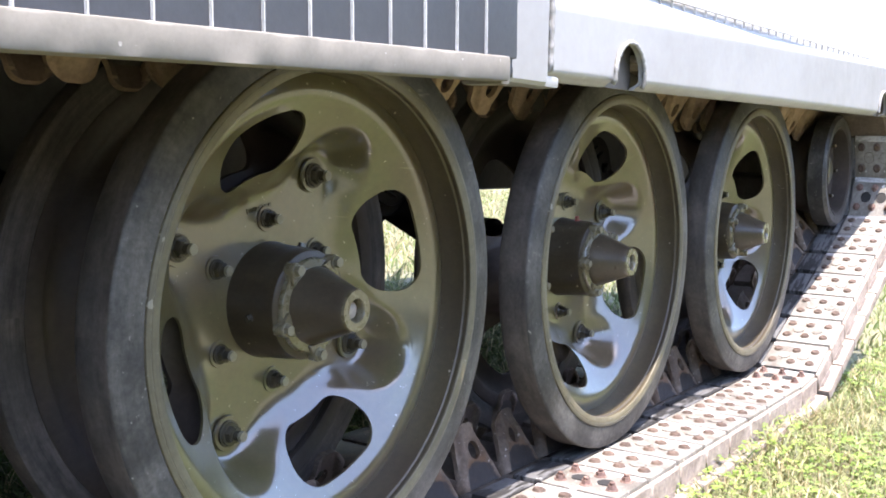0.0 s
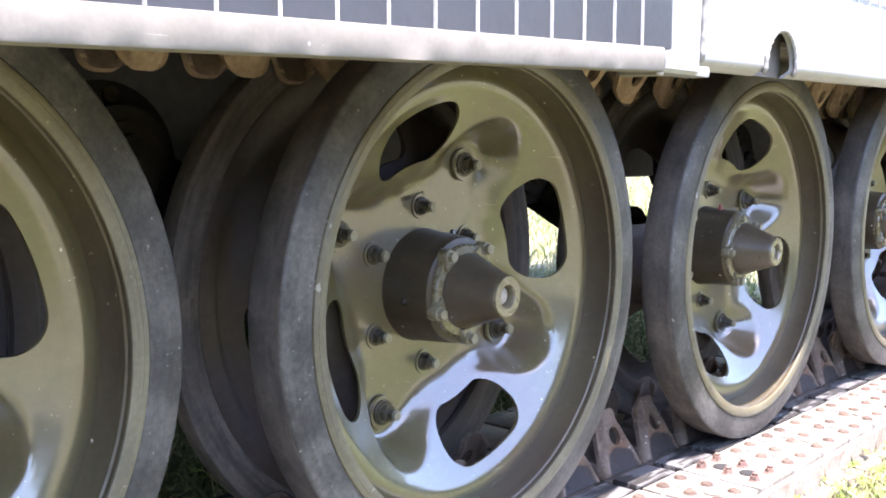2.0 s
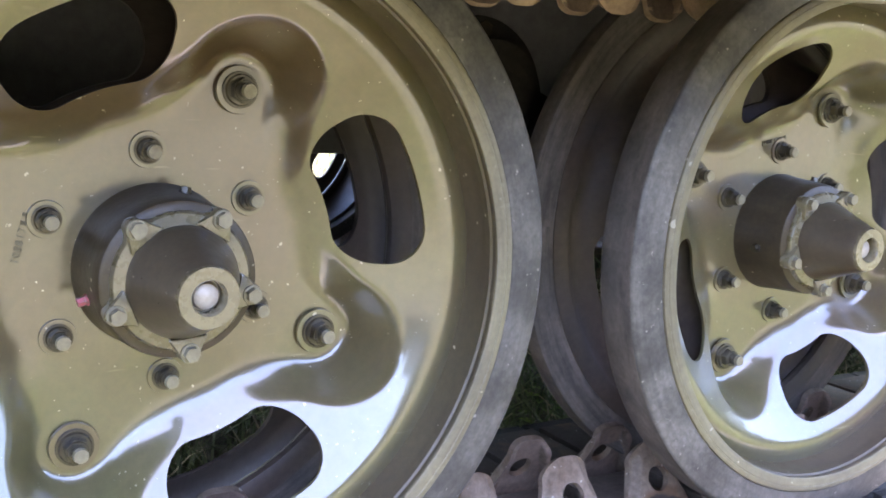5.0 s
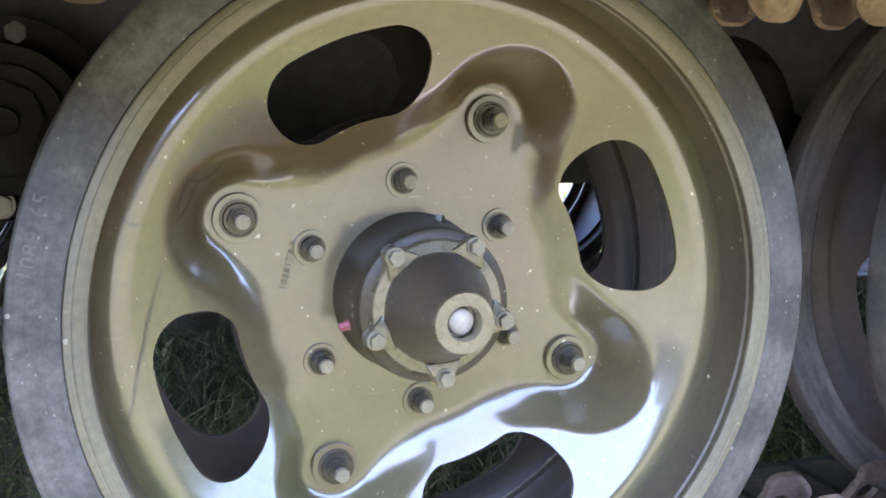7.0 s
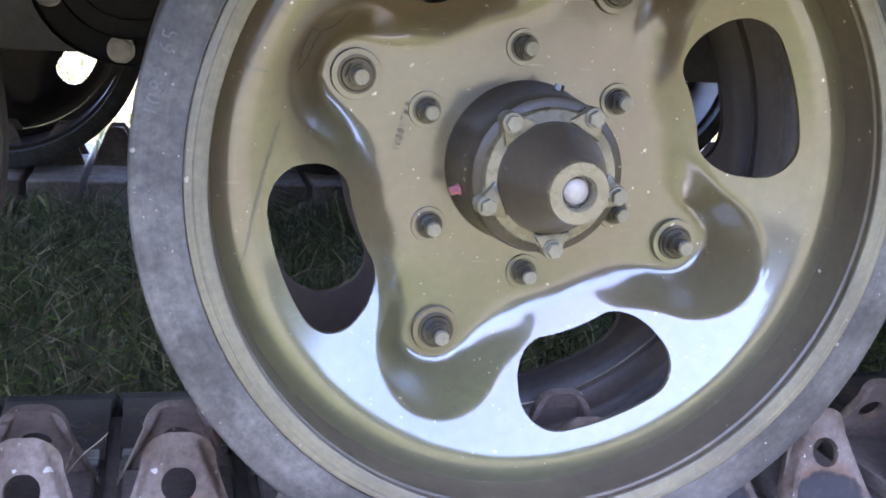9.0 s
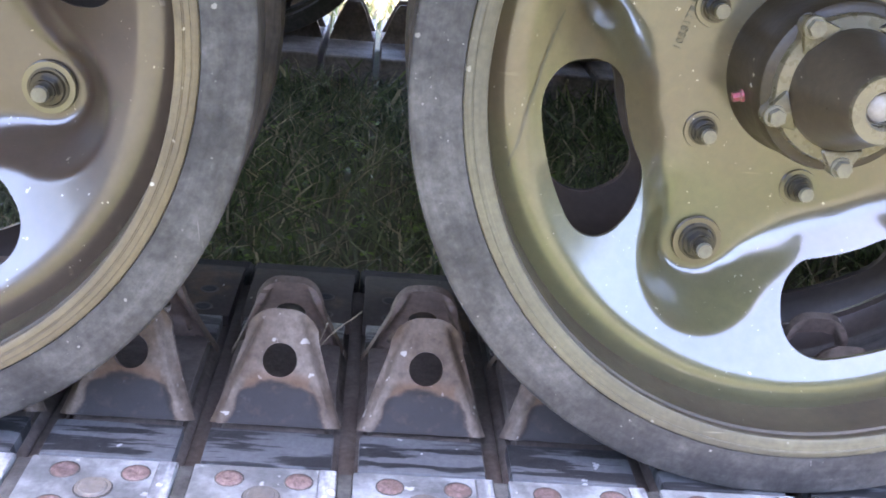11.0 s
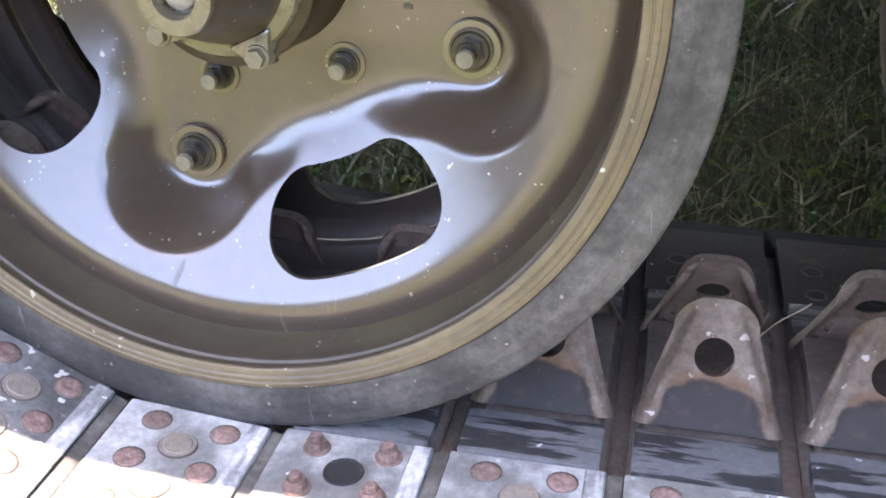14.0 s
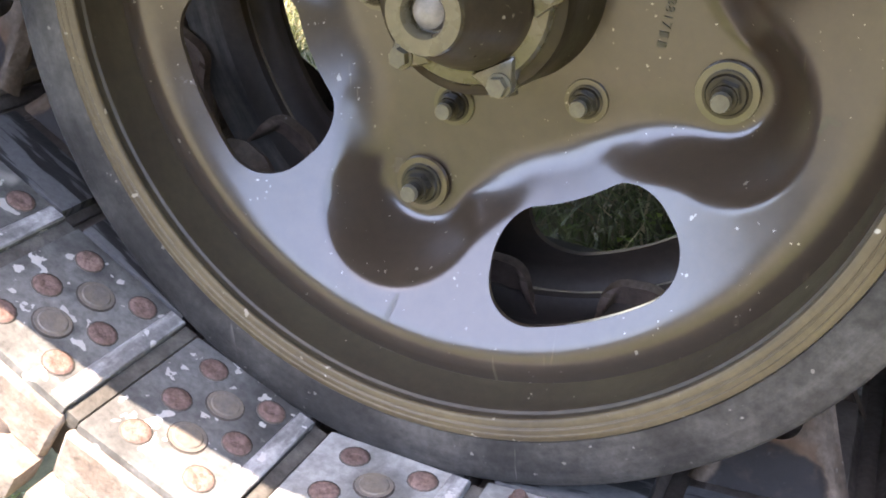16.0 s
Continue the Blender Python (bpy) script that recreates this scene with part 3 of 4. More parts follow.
def ear_mesh():
    """A clamp ear of the cap: a wedge with a round outer end."""
    bm = bmesh.new()
    outline = [(0.0455, -0.0150), (0.0470, -0.0158), (0.0590, -0.0092)]
    outline += [(0.0590 + 0.0088 * math.sin(a), -0.0088 * math.cos(a)) for a in np.linspace(0.3, math.pi - 0.3, 9)]
    outline += [(0.0590, 0.0092), (0.0470, 0.0158), (0.0455, 0.0150)]
    rings = []
    for y, shrink in ((-0.0450, 1.0), (-0.0562, 1.0), (-0.0576, 0.90)):
        rings.append([bm.verts.new((0.056 + (px - 0.056) * shrink, y, pz * shrink)) for px, pz in outline])
    n = len(outline)
    for lo, hi in zip(rings, rings[1:]):
        for a in range(n):
            bm.faces.new((lo[a], lo[(a + 1) % n], hi[(a + 1) % n], hi[a]))
    bm.faces.new(rings[-1])
    return bm_mesh("cap_ear", bm, CAP_EDGE)


EAR_MESH = ear_mesh()
CONE_MESH = lathe("hub_cap", [(0.0475, -0.045), (0.0465, -0.056), (0.0445, -0.062), (0.0268, -0.1075), (0.0258, -0.1125), (0.0238, -0.1160)][::-1], CAP, 80)
END_MESH = lathe("cap_end_ring", [(0.0256, -0.1122), (0.0240, -0.1170), (0.0145, -0.1170), (0.0130, -0.1150), (0.0125, -0.104), (0.0, -0.103)][::-1], CAP_EDGE, 64)
PLUG_MESH = lathe("grease_plug", [(0.0, -0.1115), (0.006, -0.1108), (0.0100, -0.1085), (0.0118, -0.103)], PLUG, 32)


def bolt_mesh(name, washer, nut, stud, base, tip):
    """A washer, a spring washer, a hexagon nut and the stud's end, along -y."""
    bm = bmesh.new()
    y = base

    def ring(r0, r1, depth, steps):
        nonlocal y
        made = bmesh.ops.create_cone(bm, cap_ends=True, segments=steps, radius1=r0, radius2=r1, depth=depth)
        for v in made["verts"]:
            v.co = Vector((v.co.x, y - depth / 2 - v.co.z, v.co.y))
        y -= depth

    total = base - tip
    ring(washer, washer * 0.97, total * 0.10, 32)
    ring(washer * 0.76, washer * 0.74, total * 0.09, 28)
    ring(washer * 0.66, washer * 0.60, total * 0.08, 24)
    ring(nut * 1.04, nut, total * 0.26, 6)
    ring(nut * 0.84, nut * 0.78, total * 0.05, 20)
    for k in range(6):
        ring(stud * (0.84 if k % 2 == 0 else 1.0), stud * (0.84 if k % 2 == 0 else 1.0), total * 0.045, 14)
    ring(stud, stud * 0.90, total * 0.15, 14)
    tip_y = y * U
    me = bm_mesh(name, bm, BOLT)
    me.materials.append(STUD)
    me.materials.append(OLIVE)
    for face in me.polygons:
        if face.center.y < tip_y + 0.08 * total * U:
            face.material_index = 1
        elif face.center.y > (base - total * 0.11) * U:
            face.material_index = 2
    return me


STUD_INNER = bolt_mesh("wheel_nut", 0.0160, 0.0094, 0.0064, 0.021, -0.003)
STUD_OUTER = bolt_mesh("rim_bolt", 0.0215, 0.0108, 0.0068, 0.018, -0.0105)


def hex_bolt(name, r, depth, mat):
    bm = bmesh.new()
    for r0, d, y0, seg in ((r * 1.25, depth * 0.25, 0, 20), (r, depth * 0.75, -depth * 0.25, 6)):
        made = bmesh.ops.create_cone(bm, cap_ends=True, segments=seg, radius1=r0, radius2=r0 * 0.96, depth=d)
        for v in made["verts"]:
            v.co = Vector((v.co.x, y0 - d / 2 - v.co.z, v.co.y))
    return bm_mesh(name, bm, mat)


CAP_BOLT = hex_bolt("cap_bolt", 0.0068, 0.0080, STUD)
RADIAL_PLUG = hex_bolt("hub_plug", 0.0045, 0.0055, BOLT)
RED_PLUG = hex_bolt("hub_plug_red", 0.0040, 0.0085, RED)


def lettering(name, text, size, mat, bars=0):
    """Raised cast figures, centred, standing in the plane y = 0 and read from the front; bars stand for figures worn past reading."""
    curve = bpy.data.curves.new(name, "FONT")
    curve.body, curve.size, curve.extrude, curve.align_x, curve.align_y = text, size * U, 0.0005, "LEFT", "CENTER"
    curve.resolution_u, curve.space_character = 2, 1.12
    holder = bpy.data.objects.new(name, curve)
    scene.collection.objects.link(holder)
    me = bpy.data.meshes.new_from_object(holder.evaluated_get(bpy.context.evaluated_depsgraph_get()))
    bpy.data.objects.remove(holder)
    bpy.data.curves.remove(curve)
    me.transform(Matrix.Rotation(radians(90), 4, "X"))
    reach = max((v.co.x for v in me.vertices), default=0.0)
    bm = bmesh.new()
    bm.from_mesh(me)
    bpy.data.meshes.remove(me)
    for i in range(bars):
        x = reach + (0.25 + 0.75 * i) * size * U
        joined(bm, box_bm((x, -0.0005, -0.35 * size * U), (x + 0.38 * size * U, 0.0005, 0.35 * size * U)))
    wide = max((v.co.x for v in bm.verts), default=0.0)
    bmesh.ops.translate(bm, verts=bm.verts[:], vec=(-wide / 2, 0, 0))
    bmesh.ops.scale(bm, vec=(1 / U, 1 / U, 1 / U), verts=bm.verts[:])
    return bm_mesh(name, bm, mat, False)


MARK = lettering("cast_marking", "108817", 0.0092, FIGURES, 2)
TYRE_MARK = lettering("tyre_marking", "1089165", 0.0162, TYRE_FIGURES)


def round_place(r, a, y):
    return (r * math.cos(radians(a)), y, r * math.sin(radians(a)))


def road_wheel(x, z, turn, plug_angle, red, mark_angle, inner_turn, label):
    wheel = part("road_wheel", BROWN_DISC if x < -0.5 else DISC_MESH, vehicle, (x, 0, z), (0, -turn, 0), label)
    part("rim", RIM_MESH if x < -0.5 else RIM_DULL, wheel, label="tan rim flange with scratched edge" if x < -0.5 else "dusty olive rim flange")
    part("tyre", TYRE_MESH, wheel, label="dusty grey solid rubber tyre")
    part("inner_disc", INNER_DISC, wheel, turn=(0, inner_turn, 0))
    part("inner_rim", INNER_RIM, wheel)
    part("inner_tyre", INNER_TYRE, wheel, label="dark rubber tyre of the inner wheel")
    part("hub", HUB_MESH, wheel, label="dark brown hub drum")
    part("cap_flange", FLANGE_MESH, wheel, label="worn scalloped flange of the hub cap")
    part("hub_cap", CONE_MESH, wheel, label="brown conical hub cap")
    part("cap_end_ring", END_MESH, wheel)
    part("grease_plug", PLUG_MESH, wheel, label="pale plug in the hub cap")
    for k in range(6):
        part("wheel_nut", STUD_INNER, wheel, round_place(0.1, NUT_AT + 60 * k, 0), (0, 17 * k + turn, 0))
    for k in range(4):
        part("rim_bolt", STUD_OUTER, wheel, round_place(0.168, BOLT_AT + 90 * k, 0), (0, 23 * k + turn, 0))
    for k in range(5):
        part("cap_ear", EAR_MESH, wheel, turn=(0, -CAP_AT - 72 * k, 0))
        part("cap_bolt", CAP_BOLT, wheel, round_place(0.0590, CAP_AT + 72 * k, -0.0574), (0, 29 * k, 0))
    for a, me in ((plug_angle, RED_PLUG if red else RADIAL_PLUG), (plug_angle - 118, RADIAL_PLUG)):
        p = part("hub_plug", me, wheel, round_place(0.0682, a - turn, -0.012))
        p.matrix_basis = p.matrix_basis @ Matrix.Rotation(radians(90 - (a - turn)), 4, "Y") @ Matrix.Rotation(radians(-90), 4, "X")
    part("cast_marking", MARK, wheel, round_place(0.1135, mark_angle, 0.0204), (0, 90 - mark_angle, 0), "raised cast part number")
    if red:
        part("tyre_marking", TYRE_MARK, wheel, round_place(0.3165, mark_angle + 0.5, -0.0937), (0, 90 - mark_angle - 0.5, 0), "raised figures moulded into the tyre")
    return wheel


WHEELS = [(-0.766, -0.004, 93.6, -75, False, -101), (0.0, 0.0, 0.0, 196, True, 166), (0.773, 0.002, -1.0, 190, False, 101), (1.547, 0.001, 51.8, 98, True, 40), (2.315, 0.0125, 22.8, 150, False, 160)]
for x, z, turn, plug, red, mark in WHEELS:
    road_wheel(x, z, turn, plug, red, mark, 16 if 1.5 < x < 1.6 else 0, "brownish olive pressed steel road wheel with chipped paint" if x < -0.5 else "olive pressed steel road wheel with four kidney holes")

# dark scratches in the paint: (radius, angle) along each, in the wheel's own turn
SCRATCHES = {1: [[(0.2660, -162.5), (0.2501, -166.8), (0.235, -176.1), (0.2276, 176.6), (0.2227, 169.9)], [(0.2650, 151.2), (0.2571, 151.3), (0.2470, 151.4)],
                 [(0.2660, 161.5), (0.2562, 162.3), (0.2420, 161.9)], [(0.2064, 143.7), (0.2062, 148.0), (0.2151, 150.9), (0.2134, 157.1), (0.2194, 160.4)],
                 [(0.2151, 150.9), (0.2255, 151.3), (0.2242, 155.3), (0.2197, 159.9)]],
             0: [[(0.2278, 163.1), (0.2371, 162.9), (0.2500, 162.7)], [(0.2285, -109.7), (0.2287, -106.9), (0.2375, -106.7)]]}


def scratch_mesh(way, wide):
    """A thin uneven ribbon lying on the disc along a way of (radius, angle)."""
    rs, angles = [min(p[0], 0.262) for p in way], np.unwrap([radians(p[1]) for p in way])
    ss = np.linspace(0, 1, 7 * len(way))
    knots = np.linspace(0, 1, len(way))
    verts, faces = [], []
    for i, f in enumerate(ss):
        r, a = np.interp(f, knots, rs), np.interp(f, knots, angles)
        x, z = r * math.cos(a) + 0.0008 * noise.noise(Vector((i * 0.6, r * 9, 1))), r * math.sin(a) + 0.0008 * noise.noise(Vector((i * 0.6, r * 9, 7)))
        r2, a2 = np.interp(f + 0.01, knots, rs), np.interp(f + 0.01, knots, angles)
        r1, a1 = np.interp(f - 0.01, knots, rs), np.interp(f - 0.01, knots, angles)
        d = Vector((r2 * math.cos(a2) - r1 * math.cos(a1), 0, r2 * math.sin(a2) - r1 * math.sin(a1)))
        side = d.normalized().cross(Vector((0, 1, 0)))
        w = wide * (0.55 + 0.6 * math.sin(math.pi * f) + 0.5 * noise.noise(Vector((i * 0.9, 3, r * 20))))
        for k in (-1, 1):
            px, pz = x + side.x * w * k, z + side.z * w * k
            verts.append((px, float(disc_height(np.array(px), np.array(pz))) - 0.0006, pz))
    for i in range(len(ss) - 1):
        faces.append((2 * i, 2 * i + 1, 2 * i + 3, 2 * i + 2))
    return mesh_from("scratch", verts, faces, SCRATCH)


WHEEL_OBJECTS = [ob for ob in vehicle.children if ob.name.startswith("road_wheel")]
for which, ways in SCRATCHES.items():
    for way in ways:
        part("scratch", scratch_mesh(way, 0.0019 if which == 0 else 0.0011), WHEEL_OBJECTS[which], label="dark scratch in the paint")

# swing arms behind the wheels
def along_y(cx, cz, r, y0, y1, name, bevel=0.006, sides=40):
    bm = bmesh.new()
    made = bmesh.ops.create_cone(bm, cap_ends=True, segments=sides, radius1=r, radius2=r, depth=y1 - y0)
    for v in made["verts"]:
        v.co = Vector((cx + v.co.x, (y0 + y1) / 2 - v.co.z, cz + v.co.y))
    bmesh.ops.bevel(bm, geom=[e for e in bm.edges if e.calc_face_angle(0) > 1], offset=bevel, segments=2, affect="EDGES")
    return bm_mesh(name, bm, BLACK_STEEL)


web_bm = box_bm((-0.18, 0.18, -0.042), (0.18, 0.24, 0.042), 0.012)
bmesh.ops.rotate(web_bm, verts=web_bm.verts[:], cent=(0, 0, 0), matrix=Matrix.Rotation(math.atan2(0.146, 0.336), 3, "Y"))
bmesh.ops.translate(web_bm, verts=web_bm.verts[:], vec=(-0.168, 0, 0.073))
ARM = bm_mesh("swing_arm", web_bm, BLACK_STEEL)
ARM_PARTS = [("axle_boss", along_y(0, 0, 0.062, 0.175, 0.255, "axle_boss")), ("axle", along_y(0, 0, 0.045, 0.06, 0.2, "axle")),
             ("pivot_boss", along_y(-0.336, 0.146, 0.068, 0.17, 0.33, "pivot_boss")), ("pivot_ring", along_y(-0.336, 0.146, 0.050, 0.160, 0.172, "pivot_ring", 0.004)), ("pivot_nut", along_y(-0.336, 0.146, 0.036, 0.148, 0.162, "pivot_nut", 0.003, 8)),
             ("pivot_bolt", along_y(-0.336, 0.146, 0.012, 0.138, 0.150, "pivot_bolt", 0.003))]
ARM_PARTS.append(("pivot_flange", along_y(-0.336, 0.146, 0.096, 0.215, 0.33, "pivot_flange", 0.01)))
FLANGE_BOLT = hex_bolt("flange_bolt", 0.0110, 0.012, BOLT)
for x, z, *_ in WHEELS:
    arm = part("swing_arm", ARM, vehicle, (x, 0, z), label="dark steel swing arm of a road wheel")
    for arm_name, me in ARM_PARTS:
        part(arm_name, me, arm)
    for k in range(6):
        part("flange_bolt", FLANGE_BOLT, arm, (-0.336 + 0.081 * math.cos(k * 1.047 + 0.4), 0.215, 0.146 + 0.081 * math.sin(k * 1.047 + 0.4)))

# ---- tracks ----
IDLER, R_IDLER = (3.10, 0.155), 0.170
SPROCKET, R_SPROCKET = (-1.35, 0.176), 0.16
FIRST_X, LAST_X = -0.766, 2.315


def tangent(c0, r0, c1, r1):
    """The angle at which a band leaves the lower side of circle c0 for c1 (to the right)."""
    dx, dz = c1[0] - c0[0], c1[1] - c0[1]
    return math.atan2(dz, dx) - math.asin((r0 - r1) / math.hypot(dx, dz)) * -1


def band():
    """Points of the band's inner face, close together, from the middle of the lower run forwards round and back."""
    slope_f = tangent((LAST_X, 0), R_TYRE, IDLER, R_IDLER)
    mirror = tangent((-FIRST_X, 0), R_TYRE, (-SPROCKET[0], SPROCKET[1]), R_SPROCKET)
    pts = []

    def arc(c, r, a0, a1):
        n = max(4, int(abs(a1 - a0) * r / 0.004))
        for i in range(n):
            a = a0 + (a1 - a0) * i / n
            pts.append((c[0] + r * math.cos(a), c[1] + r * math.sin(a)))

    half = math.pi / 2
    arc((FIRST_X, 0), R_TYRE, -half - mirror, -half)
    arc((LAST_X, 0), R_TYRE, -half, -half + slope_f)
    arc(IDLER, R_IDLER, -half + slope_f, half)
    arc((LAST_X, 0), R_TYRE, half - 0.01, half)
    arc((FIRST_X, 0), R_TYRE, half, half + 0.01)
    arc(SPROCKET, R_SPROCKET, half, 3 * half - mirror)
    out = []
    for (x0, z0), (x1, z1) in zip(pts, pts[1:] + pts[:1]):
        n = max(1, int(math.hypot(x1 - x0, z1 - z0) / 0.004))
        out += [(x0 + (x1 - x0) * i / n, z0 + (z1 - z0) * i / n) for i in range(n)]
    return out


def link_places():
    """(x, z, turn) of every link; turn 0 is flat on the ground."""
    pts = np.array(band())
    start = int(np.argmin(np.hypot(pts[:, 0] + 0.416, pts[:, 1] + R_TYRE)))
    pts = np.concatenate([pts[start:], pts[:start + 1]])
    s = np.concatenate([[0], np.cumsum(np.hypot(*np.diff(pts, axis=0).T))])
    count = int(s[-1] / PITCH)
    places = []
    for k in range(-9, count - 9):
        at = (k * PITCH) % s[-1]
        if np.interp(at, s, pts[:, 1]) > 0.3:
            at = (at - 0.048) % s[-1]  # the slack of the return run
        x, z = np.interp(at, s, pts[:, 0]), np.interp(at, s, pts[:, 1])
        a, b = (at - 0.055) % s[-1], (at + 0.055) % s[-1]
        dx = np.interp(b, s, pts[:, 0]) - np.interp(a, s, pts[:, 0])
        dz = np.interp(b, s, pts[:, 1]) - np.interp(a, s, pts[:, 1])
        # chord's middle keeps the link outside the curve
        mx = (np.interp(a, s, pts[:, 0]) + np.interp(b, s, pts[:, 0])) / 2
        mz = (np.interp(a, s, pts[:, 1]) + np.interp(b, s, pts[:, 1])) / 2
        places.append((k, float(2 * x + mx) / 3, float(2 * z + mz) / 3, math.degrees(math.atan2(dz, dx))))
    return places


# a link's own space: x along the track, y across from the track's middle, z up from the wheel path
LINK_MESH = box("track_link", (-0.056, -0.268, -0.052), (0.056, 0.268, -0.012), LINK, 0.006, 1)
# the inner link end is near black: the shadow gap there put into its colour
LINK_PARTS = [("tooth_seat", box("tooth_seat", (-0.046, -0.140, -0.020), (0.046, 0.140, -0.006), LINK, 0.004, 1)),
              ("link_end", box("link_end", (-0.0625, 0.262, -0.056), (0.0625, 0.312, -0.010), BLACK_STEEL, 0.004, 1)),
              ("grouser", box("grouser_outer", (-0.050, -0.285, -0.078), (0.036, -0.02, -0.045), LINK, 0.008, 1)),
              ("grouser", box("grouser_inner", (-0.050, 0.02, -0.078), (0.036, 0.285, -0.045), LINK, 0.008, 1))]


def edge_mesh():
    """The ribbed outer end of a link."""
    bm = bmesh.new()
    joined(bm, box_bm((-0.0605, -0.276, -0.052), (0.0605, -0.266, -0.008), 0.003, 1))
    return bm_mesh("link_end", bm, EDGE)


def upper_link():
    bm = bmesh.new()
    joined(bm, box_bm((-0.060, -0.235, -0.060), (0.060, 0.268, -0.004), 0.006, 1))
    return bm_mesh("upper_track_link", bm, LINK)


GROUSER = box("grouser", (-0.0612, -0.300, -0.078), (0.0612, -0.270, -0.050), EDGE, 0.005)
END_PIECE, UPPER_LINK = edge_mesh(), upper_link()
PLATE_MESH = box("track_plate", (-0.0565, -0.270, -0.014), (0.0565, -0.137, -0.001), PLATE, 0.0022)
PLATE_IN = box("track_plate_inner", (-0.0565, 0.137, -0.014), (0.0565, 0.270, -0.001), PANEL, 0.0022)
PLATE_WORN = PLATE_MESH.copy()
PLATE_WORN.materials[0] = PLATE_DIRTY
PLATE_GREY = PLATE_MESH.copy()
PLATE_GREY.materials[0] = PLATE_MID
PAD_MESH = box("rubber_pad", (-0.053, -0.1355, -0.012), (0.051, -0.083, 0.0002), PAD, 0.003)
PAD_IN = box("rubber_pad_inner", (-0.053, 0.083, -0.012), (0.051, 0.1355, 0.0002), PAD, 0.003)
WORN_MESH = box("worn_strip", (0.0415, -0.2680, -0.006), (0.0562, -0.1385, 0.0006), WORN_STRIP, 0.0012, 1)
PIN_MESH = along_y(0.0628, -0.036, 0.0165, -0.262, 0.262, "track_pin", 0.003, 14)
PIN_MESH.materials[0] = LINK
STRIP_MESH = box("connector", (-0.0058, -0.268, -0.016), (0.0058, -0.137, -0.0036), CONNECT, 0.002)


def tooth_mesh():
    """One pressed cheek of the guide tooth, with a round hole and a sunk panel below it."""
    v = np.concatenate([np.linspace(0, 0.86, 22), 0.86 + 0.14 * np.sin(np.linspace(0, math.pi / 2, 9))[1:]])
    half = np.where(v < 0.74, 0.0565 - 0.0250 * (v / 0.74) ** 0.9, 0.0)
    top = np.clip((v - 0.74) / 0.26, 0, 1)
    half = np.where(v < 0.74, half, 0.0315 * np.clip(1 - (top * 0.97) ** 2.3, 0, 1) ** 0.5)
    u = np.linspace(-1, 1, 27)
    X, Z = half[:, None] * u[None, :], (0.100 * v)[:, None] * np.ones_like(u)[None, :]

    def hole(x, z):
        return np.hypot(x, z - 0.0560) - 0.0148

    def height(x, z):
        edge = 0.0565 - 0.394 * z - np.abs(x)
        sunk = smooth_step(0.0125, 0.0165, edge) * smooth_step(-0.001, 0.001, z) * (1 - smooth_step(0.034, 0.040, z))
        fold = (1 - smooth_step(0.0, 0.007, edge)) * (1 - smooth_step(0.08, 0.099, z))
        return 0.0035 * sunk + 0.010 * fold
    return sheet("guide_tooth", X, Z, height, TOOTH, hole, False, 0.008)


TOOTH_MESH = tooth_mesh()
TOOTH_UPPER = TOOTH_MESH.copy()
TOOTH_UPPER.materials[0] = TOOTH_LIT
# the cheek on the hull's side: shade put into darker faces, edges left lit
TOOTH_UPPER_SHADED, TOOTH_BROWN = TOOTH_UPPER.copy(), TOOTH_MESH.copy()
for cheek in (TOOTH_UPPER_SHADED, TOOTH_BROWN):
    cheek.materials.append(TOOTH_SHADED)
    for face in cheek.polygons:
        face.material_index = int(abs(face.normal.y) > 0.8)
TOOTH_WEB = box("tooth_web", (-0.050, -0.058, -0.004), (0.050, 0.058, 0.014), LINK, 0.006)


def dome(name, r, h, mat, seg=14):
    prof = [(r * 1.14, 0.0), (r * 1.13, 0.0006), (r * 1.03, 0.0006), (r, h * 0.45), (r * 0.86, h * 0.85), (r * 0.62, h), (r * 0.45, h * 0.97), (r * 0.40, h * 0.88), (0.0, h * 0.86)]
    verts, faces = [], []
    for i in range(seg):
        a = 2 * math.pi * i / seg
        verts += [(q * math.cos(a), q * math.sin(a), z) for q, z in prof[:-1]]
    verts.append((0, 0, prof[-1][1]))
    k = len(prof) - 1
    for i in range(seg):
        j = (i + 1) % seg
        for p in range(k - 1):
            faces.append((i * k + p, j * k + p, j * k + p + 1, i * k + p + 1))
        faces.append((i * k + k - 1, j * k + k - 1, seg * k))
    slots = [int(max(verts[v][2] for v in f) < 0.0007) for f in faces]
    return mesh_from(name, verts, faces, [mat, RECESS_SHADE], True, slots)


RIVET_MESH = dome("rivet", 0.0102, 0.0020, RIVET)
# flat black dome for a dimple, its shade given by colour alone
DARK_DIMPLE = dome("worn_rivet", 0.0090, 0.0008, HOLE)


def inset_disc():
    bm = bmesh.new()
    for r0, r1, z0, z1 in ((0.0140, 0.0136, -0.002, 0.0014), (0.0112, 0.0100, 0.0012, 0.0022)):
        made = bmesh.ops.create_cone(bm, cap_ends=True, segments=24, radius1=r0, radius2=r1, depth=z1 - z0)
        for v in made["verts"]:
            v.co.z += (z0 + z1) / 2
    # the wider dark ring paints the shade of the disc's recess
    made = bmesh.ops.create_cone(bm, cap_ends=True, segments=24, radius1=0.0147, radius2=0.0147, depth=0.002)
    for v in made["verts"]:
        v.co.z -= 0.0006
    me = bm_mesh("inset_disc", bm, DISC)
    me.materials.append(RECESS_SHADE)
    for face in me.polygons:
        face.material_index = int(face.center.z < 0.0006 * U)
    return me


